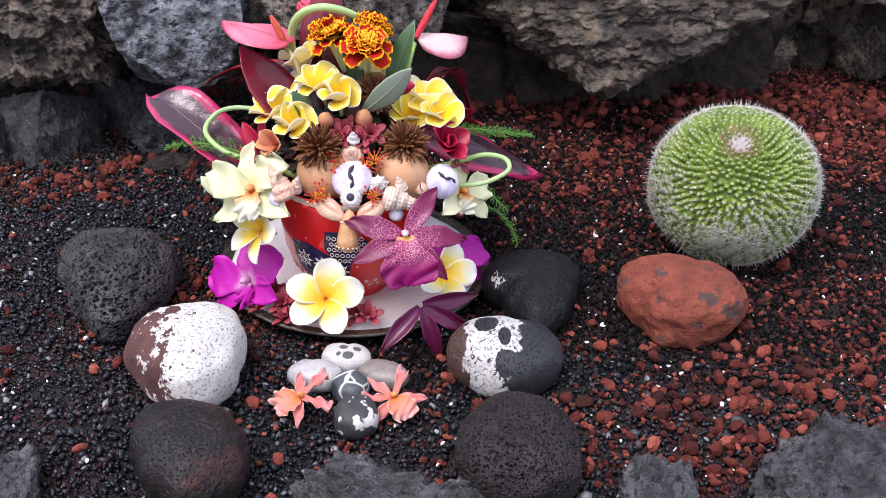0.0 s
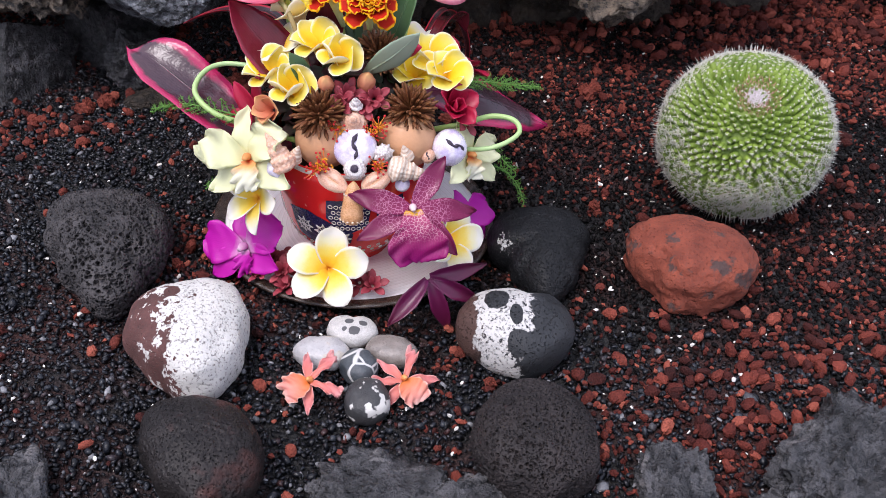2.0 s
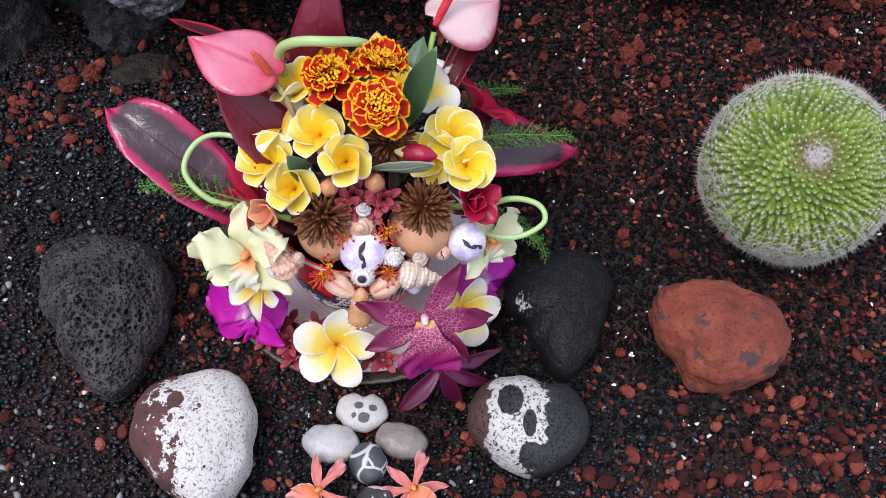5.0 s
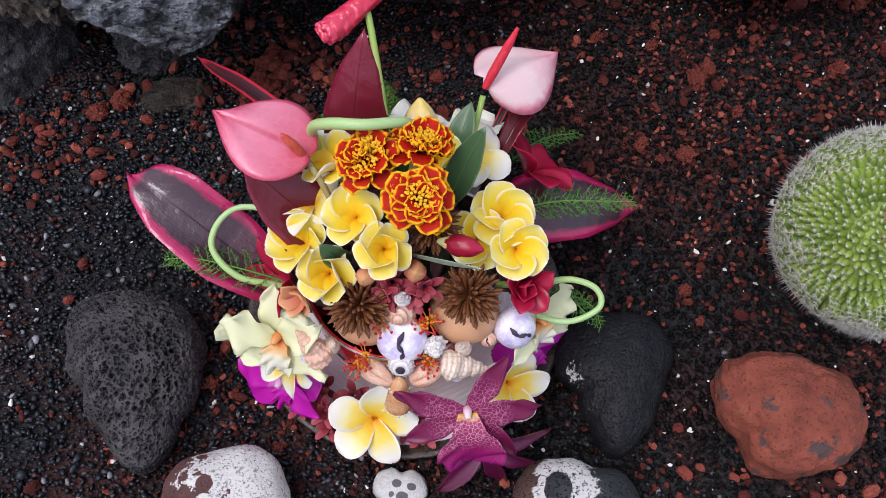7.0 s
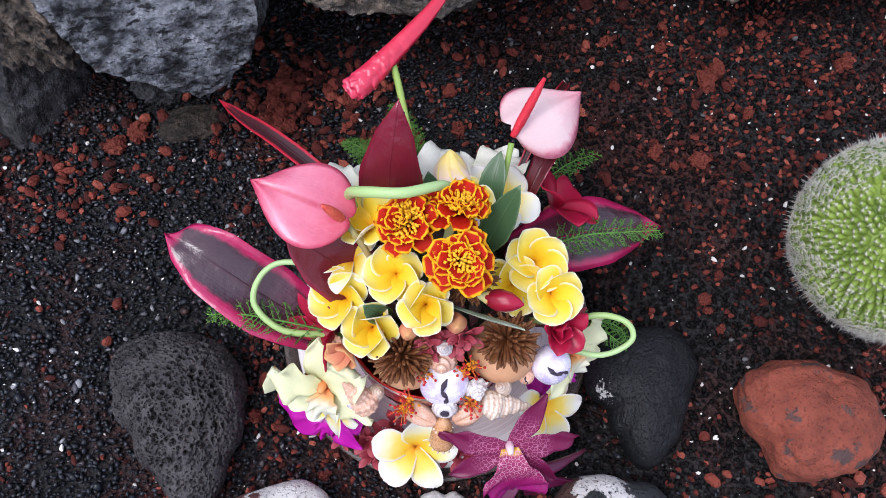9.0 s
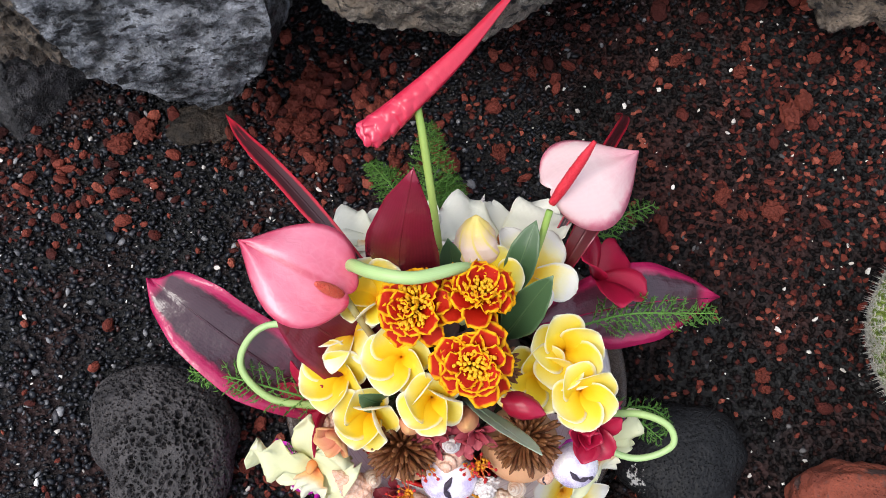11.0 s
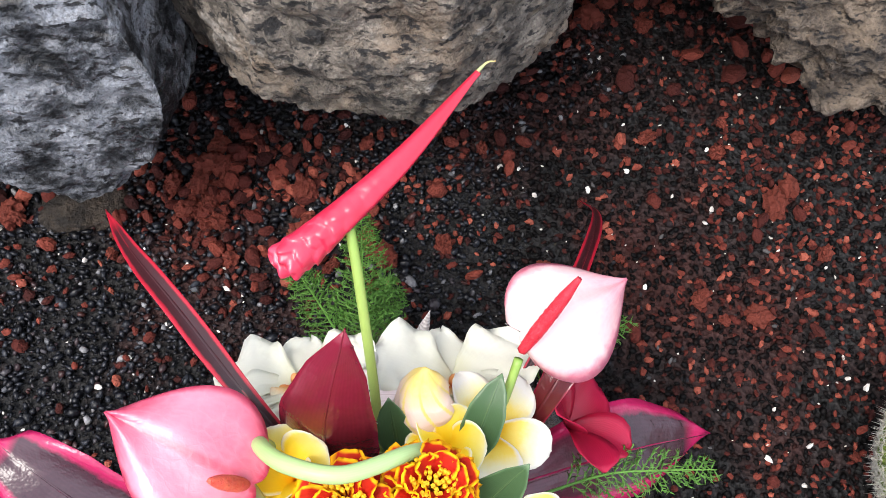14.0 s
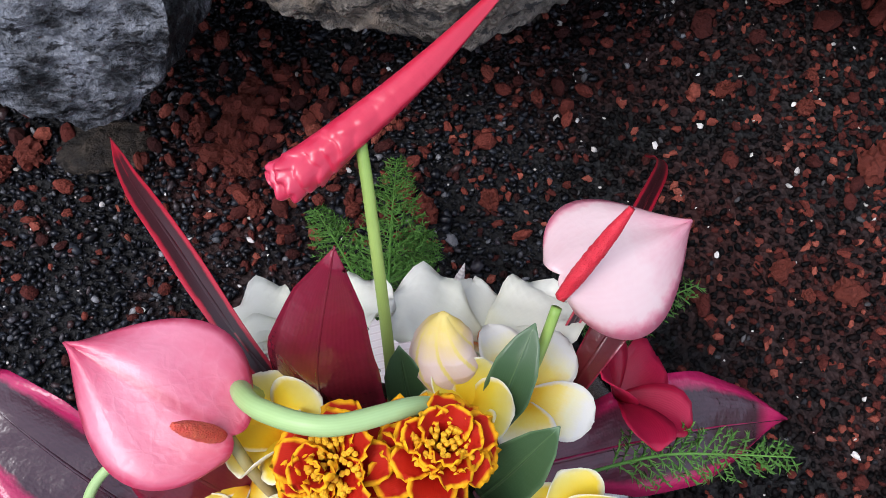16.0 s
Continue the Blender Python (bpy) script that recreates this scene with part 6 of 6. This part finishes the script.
def fern(pts, spread, label, plumes=16, taper=1.0, up=(0, 0, 1), bare=0.15):
    """A feathery frond: a thin rib, side plumes and fine needles on them."""
    c = catmull(pts, 12)
    V, F = [], []
    v, f, _ = tube(pts, [0.0009, 0.0006, 0.0003], 5, 8)
    ob = tagged(empty("fern_frond"), label, "fern", "fern fronds")
    mesh_ob("rib", v, f, M_fern, ob, uvs=np.c_[np.zeros(len(v)), np.linspace(0, 1, len(v))])

    def needle(p, q, r=0.0005):
        d = (q - p).normalized()
        s1 = d.orthogonal().normalized()
        s2 = d.cross(s1)
        k = len(V)
        for a in (0, 2.09, 4.19):
            V.append(p + (s1 * math.cos(a) + s2 * math.sin(a)) * r)
        V.append(q)
        F.extend([(k, k + 1, k + 3), (k + 1, k + 2, k + 3), (k + 2, k, k + 3)])

    for i in range(plumes * 2):
        t = bare + (1 - bare) * i / (plumes * 2)
        k = min(int(t * (len(c) - 1)), len(c) - 2)
        p = c[k].lerp(c[k + 1], t * (len(c) - 1) - k)
        d = (c[k + 1] - c[k]).normalized()
        s = d.cross(Vector(up)).normalized() * (1 if i % 2 else -1)
        L = spread * (1 - t) ** 0.7 * taper * rng.uniform(0.75, 1.1) + 0.004
        way = (s + d * 0.7 + Vector(rng.normal(0, 0.12, 3))).normalized()
        needle(p, p + way * L, 0.00035)
        for j in range(max(4, int(L / 0.0008))):
            u = (j + 0.5) / max(4, int(L / 0.0008))
            b0 = p + way * L * u
            dd = (way * 0.6 + Vector(rng.normal(0, 0.7, 3))).normalized()
            needle(b0, b0 + dd * rng.uniform(0.003, 0.006) * (1.1 - 0.5 * u))
    mesh_ob("foliage", V, F, M_fern, ob, uvs=np.tile([(0, 0), (0, 0), (0, 0), (0, 1)], (len(V) // 4, 1)))


FE = "feathery bright green asparagus fern frond"
fern([(0.02, 0.785, 0.13), (0.055, 0.800, 0.126), (0.085, 0.806, 0.122), (0.113, 0.810, 0.119)], 0.016, FE + " over the ti leaf", 22)
fern([(0.015, 0.83, 0.11), (0.045, 0.868, 0.10), (0.078, 0.897, 0.074)], 0.015, FE + " behind the pale anthurium", 16)
fern([(-0.07, 0.845, 0.11), (-0.08, 0.90, 0.085), (-0.090, 0.957, 0.042)], 0.024, FE + " behind the cup", 36)
fern([(-0.075, 0.845, 0.10), (-0.105, 0.885, 0.08), (-0.130, 0.918, 0.043)], 0.018, FE + " behind the cup", 28)
fern([(-0.07, 0.845, 0.10), (-0.068, 0.885, 0.07), (-0.066, 0.918, 0.035)], 0.022, FE + " behind the cup", 28)
fern([(-0.10, 0.722, 0.115), (-0.15, 0.728, 0.126), (-0.180, 0.731, 0.128), (-0.203, 0.732, 0.121)], 0.014, FE + " through the loop", 20)
fern([(0.03, 0.74, 0.10), (0.065, 0.745, 0.095), (0.092, 0.735, 0.078)], 0.012, FE + " under the loop", 14)
fern([(0.04, 0.74, 0.075), (0.075, 0.755, 0.07), (0.095, 0.755, 0.055), (0.104, 0.747, 0.037)], 0.005, "thin curved green fern sprig hanging beside the plate", 14)
fern([(-0.11, 0.70, 0.085), (-0.135, 0.695, 0.085), (-0.155, 0.692, 0.078)], 0.010, FE + " by the white orchid", 12)

# ---- the round cactus ----
m, n, b = material("cactus_green_skin", 0.55, 0.4)
o = coords(n)
colour(n, b, ramp(n, noise_tex(n, o, 60, 4), [(0.3, (0.090, 0.150, 0.020)), (0.7, (0.225, 0.315, 0.052))]))
M_cactus = m
M_spine = petal_material("white_cactus_spine", [(0, (0.42, 0.36, 0.22)), (0.4, (0.74, 0.74, 0.66)), (1, (0.78, 0.76, 0.72))], None, 0.8, 0.5, 0.2, 0.1)
M_wool = stone_material("white_pink_cactus_wool", (0.78, 0.68, 0.75), (0.92, 0.88, 0.92), 200, 0.95, 0, 300, 0.6)
M_young = stone_material("pink_brown_young_spine", (0.30, 0.13, 0.09), (0.50, 0.30, 0.24), 60, 0.7)
M_areole = stone_material("cream_areole_wool", (0.32, 0.36, 0.18), (0.58, 0.60, 0.42), 40, 0.9)
AX = (-0.16, -0.46, 0.87)
cac = tagged(empty("cactus", facing((0.311, 0.834, 0.068), AX, 0)), "round green cactus covered in short white spines", "cactus")
RC = 0.0728


def cactus_point(th, ph, lift=0.0):
    """th from the crown, a slightly squat ball with a dimpled crown."""
    r = RC * (1 - 0.07 * math.cos(th) ** 2 - 0.07 * math.exp(-(th / 0.22) ** 2)) + lift
    return Vector((r * math.sin(th) * math.cos(ph), r * math.sin(th) * math.sin(ph), r * math.cos(th)))


vs5, fs5 = ico(5)
mesh_ob("body", [cactus_point(math.acos(max(-1, min(1, z))), math.atan2(y, x), -0.0015) for x, y, z in vs5], fs5, M_cactus, cac)
TV, TF, SV, SF, AV, AF = [], [], [], [], [], []
COUNT = 1900
for k in range(COUNT):
    z = 1 - 1.84 * (k + 4) / COUNT
    th, ph = math.acos(z) + rng.normal(0, 0.014), k * 2.3999632 + rng.normal(0, 0.022)
    p = cactus_point(th, ph)
    d = cactus_point(th, ph).normalized()
    s1 = d.cross(Vector((0, 0, 1))).normalized()
    s2 = d.cross(s1)
    grow = min(1, 0.35 + th / 0.7)
    h, w = 0.0052 * grow, 0.0029 * grow + 0.0002
    i0 = len(TV)
    for zz, ww in ((-0.003, 1.25), (h * 0.55, 0.85), (h * 0.92, 0.42)):
        for j in range(6):
            a = j * math.pi / 3
            TV.append(p + d * zz + (s1 * math.cos(a) + s2 * math.sin(a) * 0.85) * w * ww)
    TV.append(p + d * h)
    for r in (0, 1):
        for j in range(6):
            TF.append((i0 + r * 6 + j, i0 + r * 6 + (j + 1) % 6, i0 + r * 6 + 6 + (j + 1) % 6, i0 + r * 6 + 6 + j))
    for j in range(6):
        TF.append((i0 + 12 + j, i0 + 12 + (j + 1) % 6, i0 + 18))
    tip = p + d * h
    if th > 0.14:
        i2 = len(AV)
        AV += [tip + Vector(q) * (0.0003 + 0.0003 * grow) for q in ico(1)[0]]
        AF += [tuple(int(i) + i2 for i in f) for f in ico(1)[1]]
    white = 0.42 + 0.62 * math.exp(-((th - 1.35) / 0.42) ** 2)
    tuft = 0.75 + 0.5 * noise.noise(p * 38) + (1.5 * max(0.0, noise.noise(p * 24 + Vector((5, 1, 2)))) if th > 0.55 else 0)
    for q in range(13 if th > 0.8 else 7):
        a = q * 2 * math.pi / 10 + rng.uniform(-0.4, 0.4)
        way = (d * rng.uniform(0.25, 0.8) + (s1 * math.cos(a) + s2 * math.sin(a))).normalized()
        if q == 7:
            way = (d + s2 * rng.uniform(-0.3, 0.3)).normalized()
        L = rng.uniform(0.004, 0.0082) * white * grow * tuft
        if q == 7:
            L = rng.uniform(0.005, 0.009) * grow
        t1 = way.orthogonal().normalized()
        t2 = way.cross(t1)
        i1 = len(SV)
        for a3 in (0, 2.09, 4.19):
            SV.append(tip + (t1 * math.cos(a3) + t2 * math.sin(a3)) * 0.00036)
        SV.append(tip + way * L)
        SF += [(i1, i1 + 1, i1 + 3), (i1 + 1, i1 + 2, i1 + 3), (i1 + 2, i1, i1 + 3)]
mesh_ob("tubercle_skin", TV, TF, M_cactus, cac, "close spiral rows of small green bumps")["kind"] = "stuff"
mesh_ob("spine_cover", SV, SF, M_spine, cac, "fine white spines", uvs=np.tile([(0, 0), (0, 0), (0, 0), (0, 1)], (len(SV) // 4, 1)))["kind"] = "stuff"
mesh_ob("areole_wool", AV, AF, M_areole, cac, "tiny tufts of white wool")["kind"] = "stuff"
WV, WF = [], []
for k in range(420):
    rr = 0.0115 * math.sqrt(k / 420)
    th, ph = rr / RC, k * 2.4
    p = cactus_point(th, ph, -0.001)
    way = (p.normalized() + Vector(rng.normal(0, 0.5, 3))).normalized()
    t1 = way.orthogonal().normalized()
    t2 = way.cross(t1)
    i1 = len(WV)
    for a3 in (0, 2.09, 4.19):
        WV.append(p + (t1 * math.cos(a3) + t2 * math.sin(a3)) * 0.0004)
    WV.append(p + way * rng.uniform(0.003, 0.0065))
    WF += [(i1, i1 + 1, i1 + 3), (i1 + 1, i1 + 2, i1 + 3), (i1 + 2, i1, i1 + 3)]
RV, RF = [], []
for k in range(300):
    th, ph = rng.uniform(0.13, 0.30), rng.uniform(0, 6.283)
    p = cactus_point(th, ph, 0.001)
    way = (p.normalized() + Vector(rng.normal(0, 0.6, 3))).normalized()
    t1 = way.orthogonal().normalized()
    t2 = way.cross(t1)
    i1 = len(RV)
    for a3 in (0, 2.09, 4.19):
        RV.append(p + (t1 * math.cos(a3) + t2 * math.sin(a3)) * 0.0004)
    RV.append(p + way * rng.uniform(0.003, 0.006))
    RF += [(i1, i1 + 1, i1 + 3), (i1 + 1, i1 + 2, i1 + 3), (i1 + 2, i1, i1 + 3)]
mesh_ob("young_spine_ring", RV, RF, M_young, cac, "brownish pink ring of young spines")["kind"] = "stuff"
mesh_ob("crown_wool", WV, WF, M_wool, cac, "tuft of white-pink wool")

# ---- water drops on leaf and petals ----
m, n, b = material("water", 0.02, 0.5)
b.inputs["Transmission Weight"].default_value = 1.0
b.inputs["IOR"].default_value = 1.33
M_water = m
drop = bpy.data.meshes.new("water_drop")
drop.from_pydata([(x, y, z * 0.55) for x, y, z in ico(2)[0]], [], [tuple(map(int, f)) for f in ico(2)[1]])
drop.polygons.foreach_set("use_smooth", [True] * len(drop.polygons))
drop.materials.append(M_water)


def sprinkle(thing, part_name, count, lo=0.15, hi=0.95):
    """Drops set on the upper side of a part's sheet."""
    part = next(c for c in thing.children if c.name.split(".")[0] == part_name)
    me, mm = part.data, part.matrix_basis
    half = len(me.vertices) // 2
    for k in range(count):
        i = int(rng.uniform(lo, hi) * half)
        v = me.vertices[i]
        share("water_drop", drop, mm @ (Matrix.Translation(v.co) @ v.normal.to_track_quat("Z", "Y").to_matrix().to_4x4() @ Matrix.Scale(rng.uniform(0.0005, 0.0013), 4)), thing)


for ob in [o for o in scene.objects if o.get("label") == "upright wine-red ti leaf with water drops"]:
    sprinkle(ob, "blade", 26, 0.5)
for ob in [o for o in scene.objects if o.get("label") == "magenta orchid with water drops on the plate's edge"]:
    sprinkle(ob, "petal", 16)
    sprinkle(ob, "sepal", 14)
